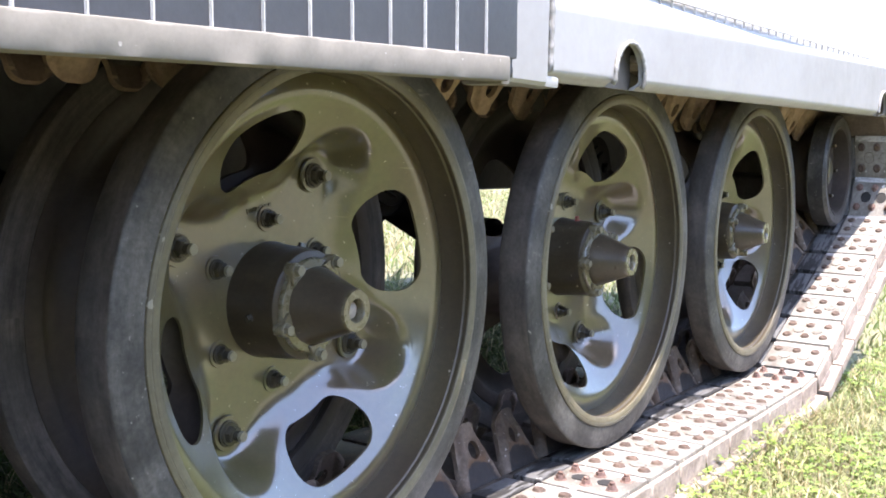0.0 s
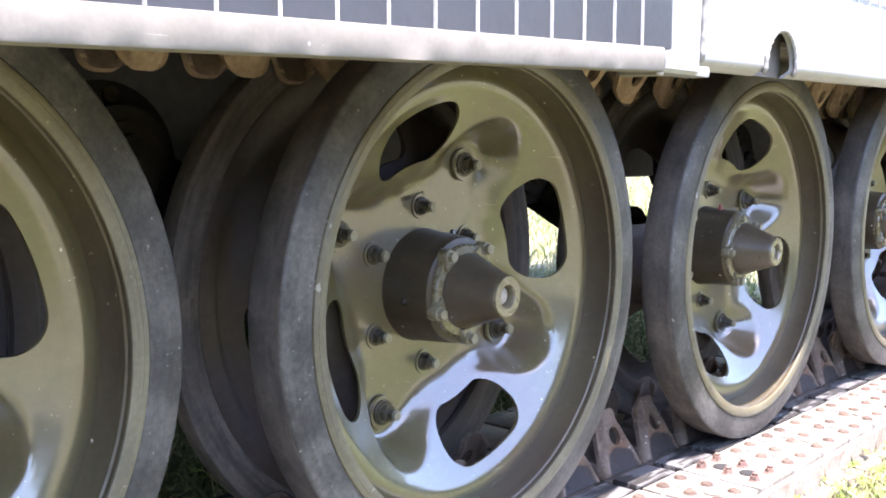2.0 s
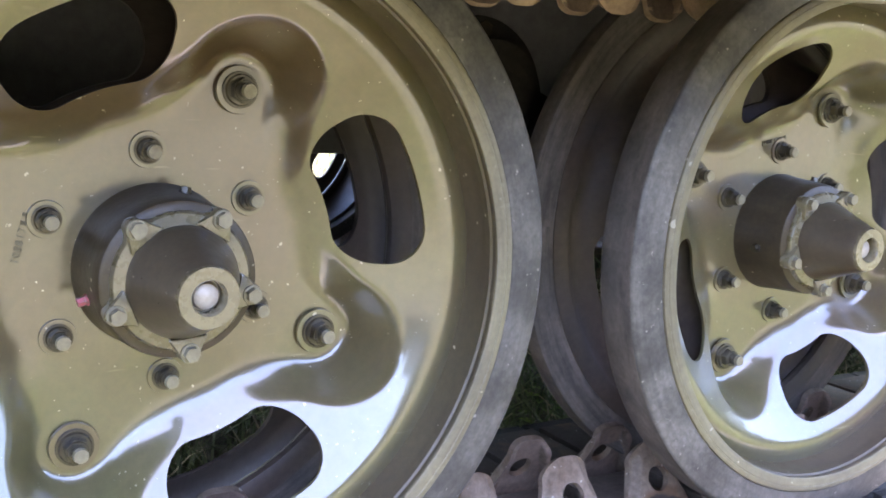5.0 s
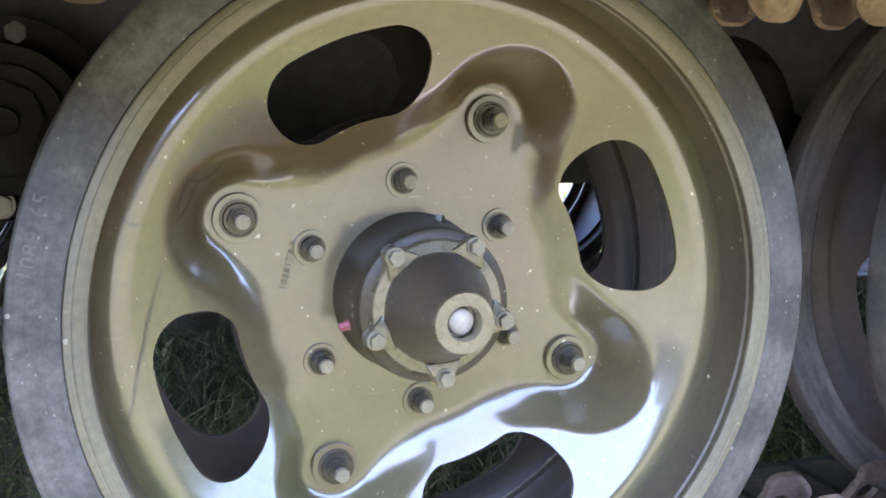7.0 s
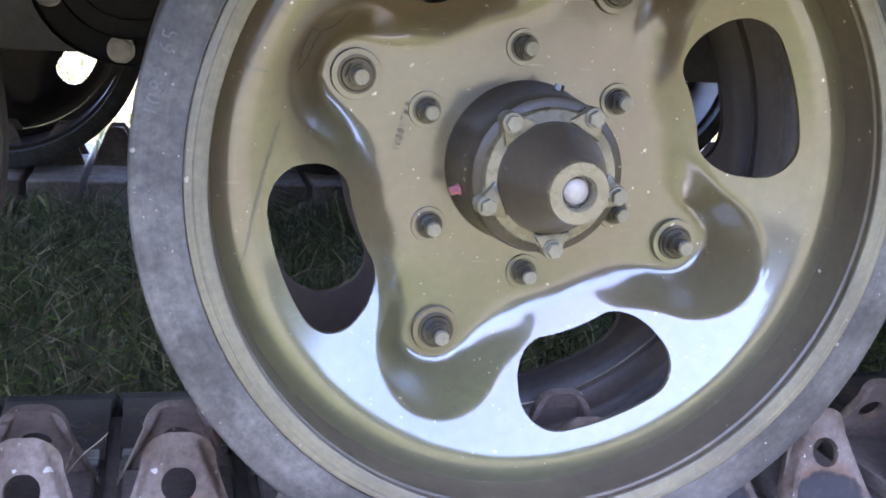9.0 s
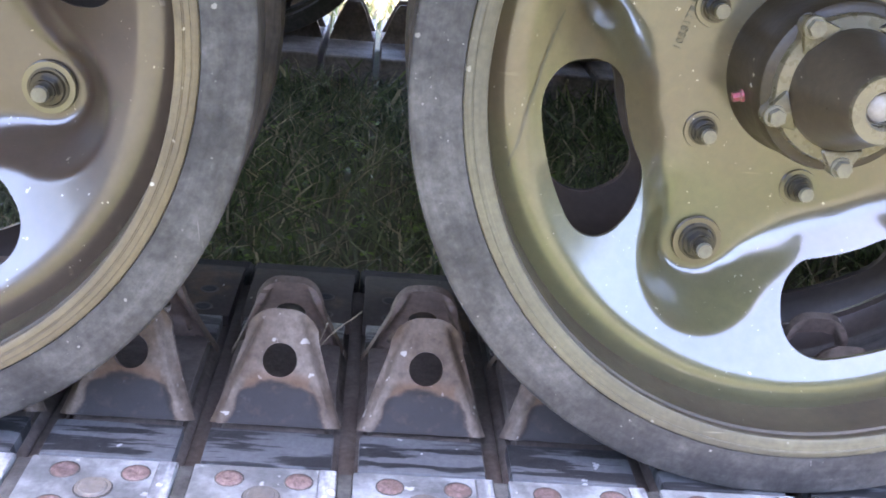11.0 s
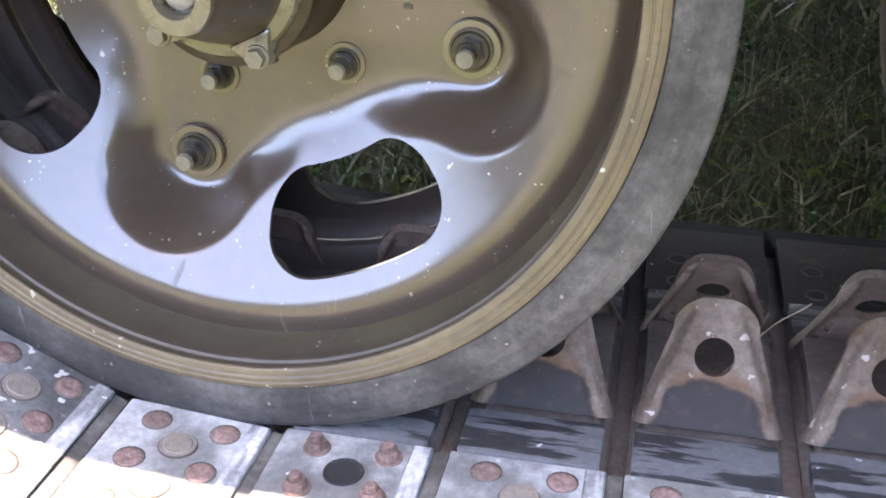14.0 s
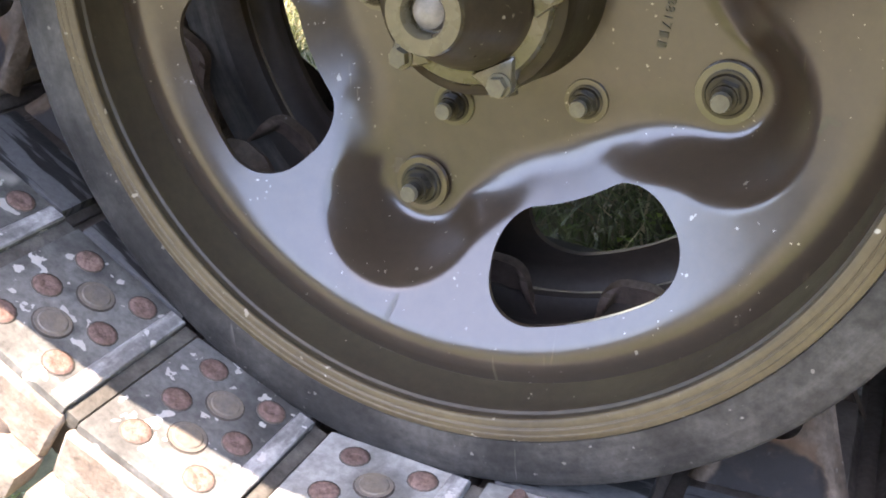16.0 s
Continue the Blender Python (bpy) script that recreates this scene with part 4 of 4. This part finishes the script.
def nut_mesh():
    bm = bmesh.new()
    for r0, r1, z0, z1, seg in ((0.0125, 0.012, 0, 0.002, 20), (0.0094, 0.0088, 0.002, 0.0105, 6), (0.0052, 0.0058, 0.0105, 0.0122, 12), (0.0050, 0.0058, 0.0122, 0.0140, 12), (0.0050, 0.0056, 0.0140, 0.0155, 12), (0.0050, 0.0042, 0.0155, 0.0168, 12)):
        made = bmesh.ops.create_cone(bm, cap_ends=True, segments=seg, radius1=r0, radius2=r1, depth=z1 - z0)
        for v in made["verts"]:
            v.co.z += (z0 + z1) / 2
    return bm_mesh("track_nut", bm, RIVET)


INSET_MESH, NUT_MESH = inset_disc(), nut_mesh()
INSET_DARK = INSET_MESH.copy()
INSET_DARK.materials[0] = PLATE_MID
RIVET_TALL = dome("tall_rivet", 0.0098, 0.0048, RIVET_BROWN)
OPEN_MESH = lathe("open_socket", [(0.0148, 0.0), (0.0144, -0.0016), (0.0134, -0.0016), (0.0120, -0.0006), (0.0, -0.0006)][::-1], HOLE, 28)
OPEN_MESH.transform(Matrix.Rotation(radians(-90), 4, "X"))
RIVET_PLACES = [(sx * 0.027, y) for y in (-0.156, -0.201, -0.246) for sx in (-1, 1)]
DISC_PLACES = [(0.0, -0.1785), (0.0, -0.2235)]


def track_link(k, x, z, turn):
    full = abs(turn) < 60 or x > 2.8 and abs(turn) < 120
    stretch = 1.22 if x > 2.9 and z > 0.02 else 1.0
    link = part("track_link", LINK_MESH if full else UPPER_LINK, vehicle, (x, MIDDLE, z), (0, -turn, 0), "rusty steel track link with riveted plates" if full else "", (stretch, 1, 1))
    for y, flip in ((-0.076, 0), (0.081, 180)):
        shape = (TOOTH_BROWN if flip else TOOTH_MESH) if z < 0.25 else TOOTH_UPPER_SHADED if flip else TOOTH_UPPER
        part("guide_tooth", shape, link, (0, y, 0 if z < 0.25 else -0.005), (-25, 0, flip), "worn steel guide tooth cheek with round hole")
    if not full:
        return
    part("tooth_web", TOOTH_WEB, link)
    for name, me in LINK_PARTS:
        part(name, me, link)
    part("track_plate", PLATE_WORN if x < -0.82 else PLATE_GREY if x > 0.5 else PLATE_MESH, link, label="dirty grey steel plate of the track link" if x < -0.82 else "pale worn steel plate of the track link")
    if abs(turn) < 60:
        part("link_end", END_PIECE, link)
        part("grouser", GROUSER, link, label="dusty end of a track grouser")
    part("rubber_pad", PAD_MESH, link, label="black rubber wheel path pad")
    part("connector", STRIP_MESH, link, (0.0628, 0, 0))
    part("worn_strip", WORN_MESH, link, label="scraped pale edge of the plate")
    part("track_pin", PIN_MESH, link, label="rusty pin between two links")
    if -1.0 < x < 2.4 and z < 0:
        part("track_plate", PLATE_IN, link)
        part("rubber_pad", PAD_IN, link)
    bolted = (k + 2) % 8 == 0
    for n, (px, py) in enumerate(RIVET_PLACES):
        part("track_nut" if bolted else "rivet", NUT_MESH if bolted else RIVET_TALL if x > 0.5 else RIVET_MESH, link, (px, py, -0.001), (0, 0, 37 * n + 11 * k), scale=(0.84, 0.84, 0.78) if bolted else (1, 1, 1))
        if -0.95 < x < 0.1 and n < 4:
            part("worn_rivet", DARK_DIMPLE, link, (px, -py, -0.001), (0, 0, 53 * n))
    for px, py in DISC_PLACES:
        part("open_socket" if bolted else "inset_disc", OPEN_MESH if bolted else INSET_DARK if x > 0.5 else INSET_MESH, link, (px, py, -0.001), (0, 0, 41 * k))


PLACES = link_places()
for place in PLACES:
    track_link(*place)

# idler at the front and sprocket at the back
IDLER_MESH = lathe("idler_wheel", [(0.0, -0.03), (0.05, -0.035), (0.055, -0.02), (0.085, -0.015), (0.095, -0.03), (0.122, -0.04), (0.124, -0.085), (0.132, -0.088), (0.135, -0.03), (0.12, 0.03), (0.0, 0.03)][::-1], INNER, 72)
IDLER_TYRE = lathe("idler_tyre", [(0.131, -0.086), (0.155, -0.088), (0.164, -0.08), (0.164, -0.038), (0.158, -0.033), (0.131, -0.033)], RUBBER, 72, True)
for (cx, cz), grow in ((IDLER, 1.0), (SPROCKET, 0.97)):
    idler = part("idler_wheel", IDLER_MESH, vehicle, (cx, 0, cz), label="dark idler wheel at the end of the track", scale=(grow, 1, grow))
    part("idler_tyre", IDLER_TYRE, idler)
    for k in range(8):
        part("idler_nut", STUD_INNER, idler, (0.107 * math.cos(k * math.pi / 4), -0.052, 0.107 * math.sin(k * math.pi / 4)), scale=(0.7, 1, 0.7))
    part("idler_cap", lathe("idler_cap", [(0.045, -0.03), (0.043, -0.055), (0.02, -0.064), (0.0, -0.065)][::-1], OLIVE, 40), idler)

# running gear of the other side
ACROSS = 1.80  # from this side's track middle to the other's
# added band that closes bright slits between the discs; no such part is seen
FAR_SLIT_BLOCK = lathe("far_slit_block", [(0.2935, -0.06), (0.2935, 0.15), (0.284, 0.15), (0.284, -0.06)], INNER, 72, True)
for k, (x, z, *_) in enumerate(WHEELS):
    other = part("road_wheel", INNER_DISC, vehicle, (x + 0.086, 2 * MIDDLE + ACROSS - 0.09, z), (0, 45.2 + 90 * k, 0), "road wheel on the vehicle's other side")
    part("inner_rim", INNER_RIM, other)
    part("inner_tyre", INNER_TYRE, other)
    part("drum", FAR_SLIT_BLOCK, other)
    part("hub", HUB_MESH, other)
    part("tyre", TYRE_MESH, other)
for (cx, cz), r in ((IDLER, R_IDLER), (SPROCKET, R_SPROCKET)):
    part("idler_wheel", IDLER_MESH, vehicle, (cx, MIDDLE + ACROSS, cz), (0, 0, 180))


def far_track():
    bm = bmesh.new()
    for k, x, z, turn in PLACES:
        if z > 0.2 or x > 2.6:
            continue
        one = box_bm((-0.056, -0.27, -0.07), (0.056, 0.27, -0.002), 0.004, 1)
        for side in (-1, 1):
            t = bmesh.new()
            outline = [(-0.055, 0), (0.055, 0), (0.026, 0.07), (0.015, 0.088), (-0.015, 0.088), (-0.026, 0.07)]
            lo = [t.verts.new((px, side * (0.075 - 0.4 * pz) - 0.004, pz)) for px, pz in outline]
            hi = [t.verts.new((px, side * (0.075 - 0.4 * pz) + 0.004, pz)) for px, pz in outline]
            t.faces.new(lo), t.faces.new(hi[::-1])
            for a in range(6):
                t.faces.new((lo[a], lo[(a + 1) % 6], hi[(a + 1) % 6], hi[a]))
            joined(one, t)
        bmesh.ops.rotate(one, verts=one.verts[:], cent=(0, 0, 0), matrix=Matrix.Rotation(radians(-turn), 3, "Y"))
        bmesh.ops.translate(one, verts=one.verts[:], vec=(x, 0, z))
        joined(bm, one)
    return bm_mesh("far_track", bm, EDGE)


part("track", far_track(), vehicle, (0, MIDDLE + ACROSS, 0), label="track on the vehicle's other side")

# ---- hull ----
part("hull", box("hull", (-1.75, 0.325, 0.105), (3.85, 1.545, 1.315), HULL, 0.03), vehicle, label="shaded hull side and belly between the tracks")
# added strip that cuts off the bright field seen beneath the hull
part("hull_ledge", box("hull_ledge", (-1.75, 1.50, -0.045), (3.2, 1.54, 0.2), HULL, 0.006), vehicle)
sponson_bm = box_bm((-1.75, -0.19, 0.4285), (3.5, 0.33, 1.3), 0.004)
for v in sponson_bm.verts:
    # the outer wall leans inwards
    if v.co.y < 0:
        v.co.y += 0.30 * (v.co.z - 0.4285)
part("sponson", bm_mesh("sponson", sponson_bm, SKIRT), vehicle, label="pale grey upper hull over the track")
# unseen plates added to stop sun leaking onto the wheels from above
part("track_guard", box("track_guard", (-1.75, -0.300, 0.418), (0.856, 0.33, 0.432), HULL, 0.003), vehicle, label="unseen plate over the track, added to keep out the sun")
part("track_guard", box("sun_block_end", (0.8565, -0.235, 0.418), (0.97, 0.33, 0.432), HULL, 0.003), vehicle)
strip_bm = box_bm((0.97, -0.192, 0.372), (3.5, -0.184, 0.4305), 0.001)
for v in strip_bm.verts:
    v.co.y += 0.30 * (v.co.z - 0.4285)
part("hull_side_strip", bm_mesh("hull_side_strip", strip_bm, SKIRT), vehicle)
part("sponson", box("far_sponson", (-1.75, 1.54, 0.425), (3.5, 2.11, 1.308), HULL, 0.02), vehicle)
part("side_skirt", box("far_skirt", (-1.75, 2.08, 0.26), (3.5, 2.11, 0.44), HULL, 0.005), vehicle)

# skirt of smooth sheet at the front: a rounded lower edge and two arched notches
NOTCHES = [(1.247, 0.050), (2.93, 0.050)]


def skirt_bottom(x):
    return 0.279 + 0.0165 * (x - 1.0)


def skirt_mesh():
    x = np.linspace(0.985, 3.35, 380)
    v = np.concatenate([np.linspace(0, 0.25, 10), np.linspace(0.28, 1, 18)])
    X = x[:, None] * np.ones_like(v)[None, :]
    low, high = skirt_bottom(X), 0.386 + 0.0375 * (X - 1.06)
    V = np.ones_like(x)[:, None] * v[None, :]
    Z = low + (high - low) * V

    def hole(px, pz):
        d = np.full(np.shape(px), 1.0)
        for c, h in NOTCHES:
            base = skirt_bottom(c)
            qx = np.abs(px - c)
            straight = base + 0.018
            arch = np.hypot(qx / h, np.maximum(pz - straight, 0) / 0.047) - 1
            d = np.minimum(d, arch * 0.05)
        return d

    def height(px, pz):
        up = pz - skirt_bottom(px)
        wave = 0.0005 * np.sin(px * 7.3 + 1.0) * np.sin(up * 22) + 0.0003 * np.sin(px * 17.0)
        return -0.232 + 0.016 * (1 - smooth_step(0.0, 0.016, up)) ** 2 + 0.010 * (1 - smooth_step(0.0, 0.012, 0.386 + 0.0375 * (px - 1.06) - pz)) + wave
    return sheet("side_skirt", X, Z, height, SKIRT, hole, False, 0.008)


skirt = part("side_skirt", skirt_mesh(), vehicle, label="pale grey sheet metal side skirt with arched notches")


def bead(name, points, r, mat, seg=8):
    """A rope of weld along points, uneven."""
    verts, faces = [], []
    pts = [Vector(p) for p in points]
    for i, p in enumerate(pts):
        d = (pts[min(i + 1, len(pts) - 1)] - pts[max(i - 1, 0)]).normalized()
        side = d.cross(Vector((0, 1, 0))).normalized()
        up = side.cross(d)
        q = r * (1 + 0.22 * math.sin(i * 2.1) + 0.15 * noise.noise(Vector((i * 0.7, 2, 1))))
        for k in range(seg):
            a = 2 * math.pi * k / seg
            verts.append(tuple(p + side * q * math.cos(a) + up * q * math.sin(a)))
    for i in range(len(pts) - 1):
        for k in range(seg):
            j = (k + 1) % seg
            faces.append((i * seg + k, i * seg + j, (i + 1) * seg + j, (i + 1) * seg + k))
    faces.append(tuple(range(seg)))
    faces.append(tuple(range((len(pts) - 1) * seg, len(pts) * seg)))
    me = mesh_from(name, verts, faces, mat)
    bm = bmesh.new()
    bm.from_mesh(me)
    bmesh.ops.recalc_face_normals(bm, faces=bm.faces[:])
    bm.to_mesh(me)
    bm.free()
    return me


for c, h in NOTCHES:
    base = skirt_bottom(c)
    arc_pts = [(c - h - 0.001, -0.230, base + 0.003), (c - h, -0.234, base + 0.010)]
    arc_pts += [(c - h * math.cos(a), -0.234, base + 0.018 + 0.047 * math.sin(a)) for a in np.linspace(0.0, math.pi, 40)]
    arc_pts += [(c + h, -0.234, base + 0.010), (c + h, -0.230, base + 0.003)]
    part("notch_weld", bead("notch_weld", arc_pts, 0.0036, WELD), skirt, label="rough weld bead round a notch")
    cup = box("notch_backing", (c - h - 0.01, -0.206, base + 0.001), (c + h + 0.01, -0.200, base + 0.080), HULL, 0.002)
    part("notch_backing", cup, skirt)
part("fender_top", box("fender_top", (0.96, -0.226, -0.010), (3.50, -0.180, -0.002), SKIRT, 0.002), vehicle, (0, 0, 0.3465), (0, -2.15, 0), label="sunlit top edge of the skirt")


# seam strip with small ticks on the upper hull
seam = part("hull_seam", box("hull_seam", (1.0, -0.1950, -0.0016), (3.45, -0.188, 0.0016), RIBS, 0.0005), vehicle, (0, 0, 0.417), (0, -1.0, 0), label="pale seam strip on the upper hull")
TICK = box("seam_tick", (-0.0007, -0.1925, -0.013), (0.0007, -0.1885, -0.001), RIBS)
for k in range(46):
    part("seam_tick", TICK, seam, (1.03 + 0.052 * k, 0, 0))

# end post between the louvred panel and the skirt
post = part("end_post", box("end_post", (0.865, -0.256, 0.268), (0.962, -0.20, 0.62), SKIRT, 0.012, 3), vehicle, label="pale grey end post with rounded foot")
part("post_weld", bead("post_weld", [(0.974, -0.250 + 0.02 * (z < 0.285), z) for z in np.linspace(0.268, 0.60, 46)], 0.0045, WELD), post)
part("post_foot", box("post_foot", (0.955, -0.250, 0.268), (0.998, -0.215, 0.282), SKIRT, 0.005), post)
part("join_weld", bead("join_weld", [(0.862, -0.258, z) for z in np.linspace(0.272, 0.60, 46)], 0.0040, VENT), post)

# louvred panel over a heavy bar
BAR_X0, BAR_X1 = -1.7, 0.775


def bar_low(x):
    return 0.2408 + 0.0355 * (x - 0.19)


def bar_mesh():
    """A heavy square bar with dents along its face."""
    x = np.linspace(BAR_X0, BAR_X1, 420)
    prof = [(-0.306, 0.0), (-0.3092, 0.0008), (-0.310, 0.0028), (-0.310, 0.0225), (-0.3092, 0.0246), (-0.3075, 0.0254), (-0.284, 0.0262), (-0.284, 0.0)]
    verts, faces = [], []
    for i, px in enumerate(x):
        for k, (y, z) in enumerate(prof):
            dent = noise.noise(Vector((px * 14, 0.3, k * 0.12)))
            dy = 0.0040 * max(0, dent - 0.36) if 2 <= k <= 5 else 0
            verts.append((px, y + dy + 0.0006 * noise.noise(Vector((px * 40, k, 5))), bar_low(px) + z - (0.4 * dy if k in (3, 4) else 0)))
    n = len(prof)
    for i in range(len(x) - 1):
        for k in range(n):
            j = (k + 1) % n
            faces.append((i * n + k, (i + 1) * n + k, (i + 1) * n + j, i * n + j))
    faces += [tuple(range(n)), tuple(range((len(x) - 1) * n, len(x) * n))[::-1]]
    return soften(mesh_from("lower_bar", verts, faces, BAR), 40)


bar = part("lower_bar", bar_mesh(), vehicle, label="heavy tan-grey dented steel bar under the panel")
part("bar_end_plate", box("bar_end_plate", (0.772, -0.302, 0.258), (0.792, -0.252, 0.292), BAR, 0.006), bar)
PANEL_TURN = -math.degrees(math.atan(0.0355))
panel = part("louvre_panel", box("louvre_panel", (-2.4, -0.302, 0.024), (0.612, -0.288, 0.36), VENT, 0.002), vehicle, (0.19, 0, bar_low(0.19)), (0, PANEL_TURN, 0), "blue-grey panel with thin pale upright ribs")
RIB = box("panel_rib", (-0.0011, -0.3045, 0.022), (0.0011, -0.299, 0.36), RIBS, 0.0006, 1)
for k in range(48):
    part("panel_rib", RIB, panel, (0.5500 - 0.0535 * k, 0, 0))
part("panel_side", box("panel_side", (0.600, -0.3015, 0.024), (0.616, -0.245, 0.36), VENT, 0.003), panel)

# ---- growth ----
def blades(name, count, area, height, mats, avoid=None, lean=0.6, width=0.004, seed=1, dry=0.12):
    """Grass blades, each a bent tapering strip."""
    rng = np.random.default_rng(seed)
    verts, faces, slots = [], [], []
    x0, x1, y0, y1 = area
    made = 0
    while made < count:
        x, y = rng.uniform(x0, x1), rng.uniform(y0, y1)
        thick = 0.5 + 0.5 * noise.noise(Vector((x * 3.1, y * 3.1, seed)))
        if avoid is not None and avoid(x, y):
            made += 1
            continue
        made += 1
        if rng.random() > 0.35 + thick:
            continue
        h = height * rng.uniform(0.45, 1.15)
        a, b = rng.uniform(0, 2 * math.pi), rng.uniform(0, 2 * math.pi)
        dx, dy = math.cos(a) * h * lean * rng.uniform(0.2, 1.2), math.sin(a) * h * lean * rng.uniform(0.2, 1.2)
        w = width * rng.uniform(0.5, 1.2)
        wx, wy = math.cos(b) * w / 2, math.sin(b) * w / 2
        z = lie(x, y) - 0.004
        n = len(verts)
        for f, g, q in ((0, 0, 1.0), (0.3, 0.45, 0.9), (0.72, 0.82, 0.62)):
            px, py, pz = x + dx * f * f * 1.4, y + dy * f * f * 1.4, z + h * g
            verts += [((px - wx * q) / U, (py - wy * q) / U, pz / U), ((px + wx * q) / U, (py + wy * q) / U, pz / U)]
        verts.append(((x + dx * 1.3) / U, (y + dy * 1.3) / U, (z + h * rng.uniform(0.72, 1.0)) / U))
        faces += [(n, n + 1, n + 3, n + 2), (n + 2, n + 3, n + 5, n + 4), (n + 4, n + 5, n + 6)]
        slots += [int(rng.random() < dry)] * 3
    return mesh_from(name, verts, faces, mats, True, slots)


TRACK_OUT = U * (MIDDLE - 0.272)
TRACK_IN = U * (MIDDLE + 0.315)


def under_track(x, y):
    near = TRACK_OUT < y < TRACK_IN and U * -1.02 < x < U * 2.55
    far = TRACK_OUT + U * ACROSS < y < TRACK_IN + U * ACROSS and U * -1.02 < x < U * 2.55
    return near or far


tagged(new("shaded_grass", blades("shaded_grass", 44000, (-2.0, 3.6, 0.30, 1.9), 0.080, [SHADE_GRASS, DRY], under_track, 1.25, 0.0050, 3, 0.14)), "long green grass growing under the hull", "grass", kind="stuff")
tagged(new("verge_grass", blades("verge_grass", 52000, (-1.7, 4.2, -1.15, -0.20), 0.052, [GRASS, DRY], under_track, 0.9, 0.0042, 4, 0.30)), "sunlit short grass beside the track", "grass", kind="stuff")
tagged(new("field_grass", blades("field_grass", 60000, (-3.0, 14.0, 1.3, 9.0), 0.10, [GRASS, DRY], under_track, 0.8, 0.012, 5, 0.42)), "sunlit field grass beyond the vehicle", "grass", kind="stuff")
tagged(new("lawn_grass", blades("lawn_grass", 26000, (-5.0, 7.5, -5.0, -0.95), 0.042, [GRASS, DRY], None, 1.3, 0.008, 12, 0.60)), "sunlit short grass around the vehicle", "grass", kind="stuff")
tagged(new("meadow_grass", blades("meadow_grass", 30000, (3.4, 10.0, -3.5, 1.3), 0.06, [GRASS, DRY], None, 0.9, 0.009, 6)), "sunlit grass ahead of the vehicle", "grass", kind="stuff")


def clover(name, count, area, seed):
    rng = np.random.default_rng(seed)
    verts, faces = [], []
    for _ in range(count):
        x, y = rng.uniform(area[0], area[1]), rng.uniform(area[2], area[3])
        if under_track(x, y) or noise.noise(Vector((x * 2.3, y * 2.3, 9))) < -0.15:
            continue
        z = lie(x, y) + rng.uniform(0.012, 0.045)
        r = rng.uniform(0.006, 0.013)
        turn = rng.uniform(0, 6.28)
        tip = rng.uniform(-0.4, 0.4)
        for k in range(3):
            a = turn + k * 2.094
            c, s = math.cos(a), math.sin(a)
            n = len(verts)
            for f, g, hgt in ((0.05, 0, 0), (0.55, -0.48, 0.16), (1.0, -0.36, 0.1), (1.08, 0, 0.0), (1.0, 0.36, 0.1), (0.55, 0.48, 0.16)):
                lx, ly = f * r, g * r
                verts.append(((x + c * lx - s * ly) / U, (y + s * lx + c * ly) / U, (z + hgt * r + tip * f * r) / U))
            faces += [(n, n + 1, n + 2, n + 3), (n, n + 3, n + 4, n + 5)]
    return mesh_from(name, verts, faces, CLOVER)


tagged(new("clover", clover("clover", 9000, (-1.7, 4.2, -1.1, -0.2), 7)), "bright green clover leaves among the grass", "clover", kind="stuff")
tagged(new("shaded_clover", clover("shaded_clover", 2500, (-1.8, 3.0, 0.32, 1.3), 8)), "clover leaves in the shade under the hull", "clover", kind="stuff")

# a dry stem lying across the track
stem_pts = [(-0.391 + 0.040 * q, 0.03 + 0.002 * math.sin(4 * q), -0.292 + 0.052 * q - 0.004 * q * q + 0.002 * math.sin(5 * q)) for q in np.linspace(-0.4, 1, 16)]
side_pts = [(-0.391 + 0.011 * q, 0.03, -0.292 + 0.033 * q) for q in np.linspace(-0.3, 1, 12)]
stem = new("dry_stem", bead("dry_stem", stem_pts, 0.0006, STEM, 6))
stem.location = (0, 0, AXLE)
tagged(stem, "dry forked grass stem caught between the track links", "stem")
part("side_stem", bead("side_stem", side_pts, 0.0005, STEM, 6), stem)

# unseen tree line added behind the eye to darken reflections in the wheels
rng = np.random.default_rng(21)
verts, faces = [], []
for k in range(121):
    a = radians(180 + 1.5 * k)
    d = 46 + 3 * math.sin(k * 0.7)
    # a taller clump darkens what the wheels reflect from one side
    tall = 9.5 + 1.8 * math.sin(k * 0.31) + 1.3 * math.sin(k * 1.13 + 1) + rng.uniform(-0.8, 0.8) + 8.5 * math.exp(-((1.5 * k - 114) / 24) ** 2)
    for f, h in ((0.0, 0.0), (-0.8, 0.35), (0.6, 0.7), (2.2, 1.0)):
        verts.append(((d + f + rng.uniform(-0.6, 0.6)) * math.cos(a) / U, (d + f) * math.sin(a) / U, tall * h / U))
for k in range(120):
    for p in range(3):
        faces.append((4 * k + p, 4 * k + p + 1, 4 * k + p + 5, 4 * k + p + 4))
tagged(new("backdrop", mesh_from("backdrop", verts, faces, BACKDROP_FOLIAGE)), "unseen dark green tree line added to darken reflections", "trees", kind="structure")

# pale track across the field
road_pts = np.linspace(-60, 60, 40)
verts = [(x / U, y / U, (0.012 + 0.01 * math.sin(x)) / U) for x in road_pts for y in (11.0 + 0.6 * math.sin(x * 0.2), 15.0 + 0.5 * math.sin(x * 0.17))]
faces = [(2 * i, 2 * i + 2, 2 * i + 3, 2 * i + 1) for i in range(len(road_pts) - 1)]
tagged(new("gravel_path", mesh_from("gravel_path", verts, faces, GRAVEL)), "pale gravel path across the field", "path", kind="structure")
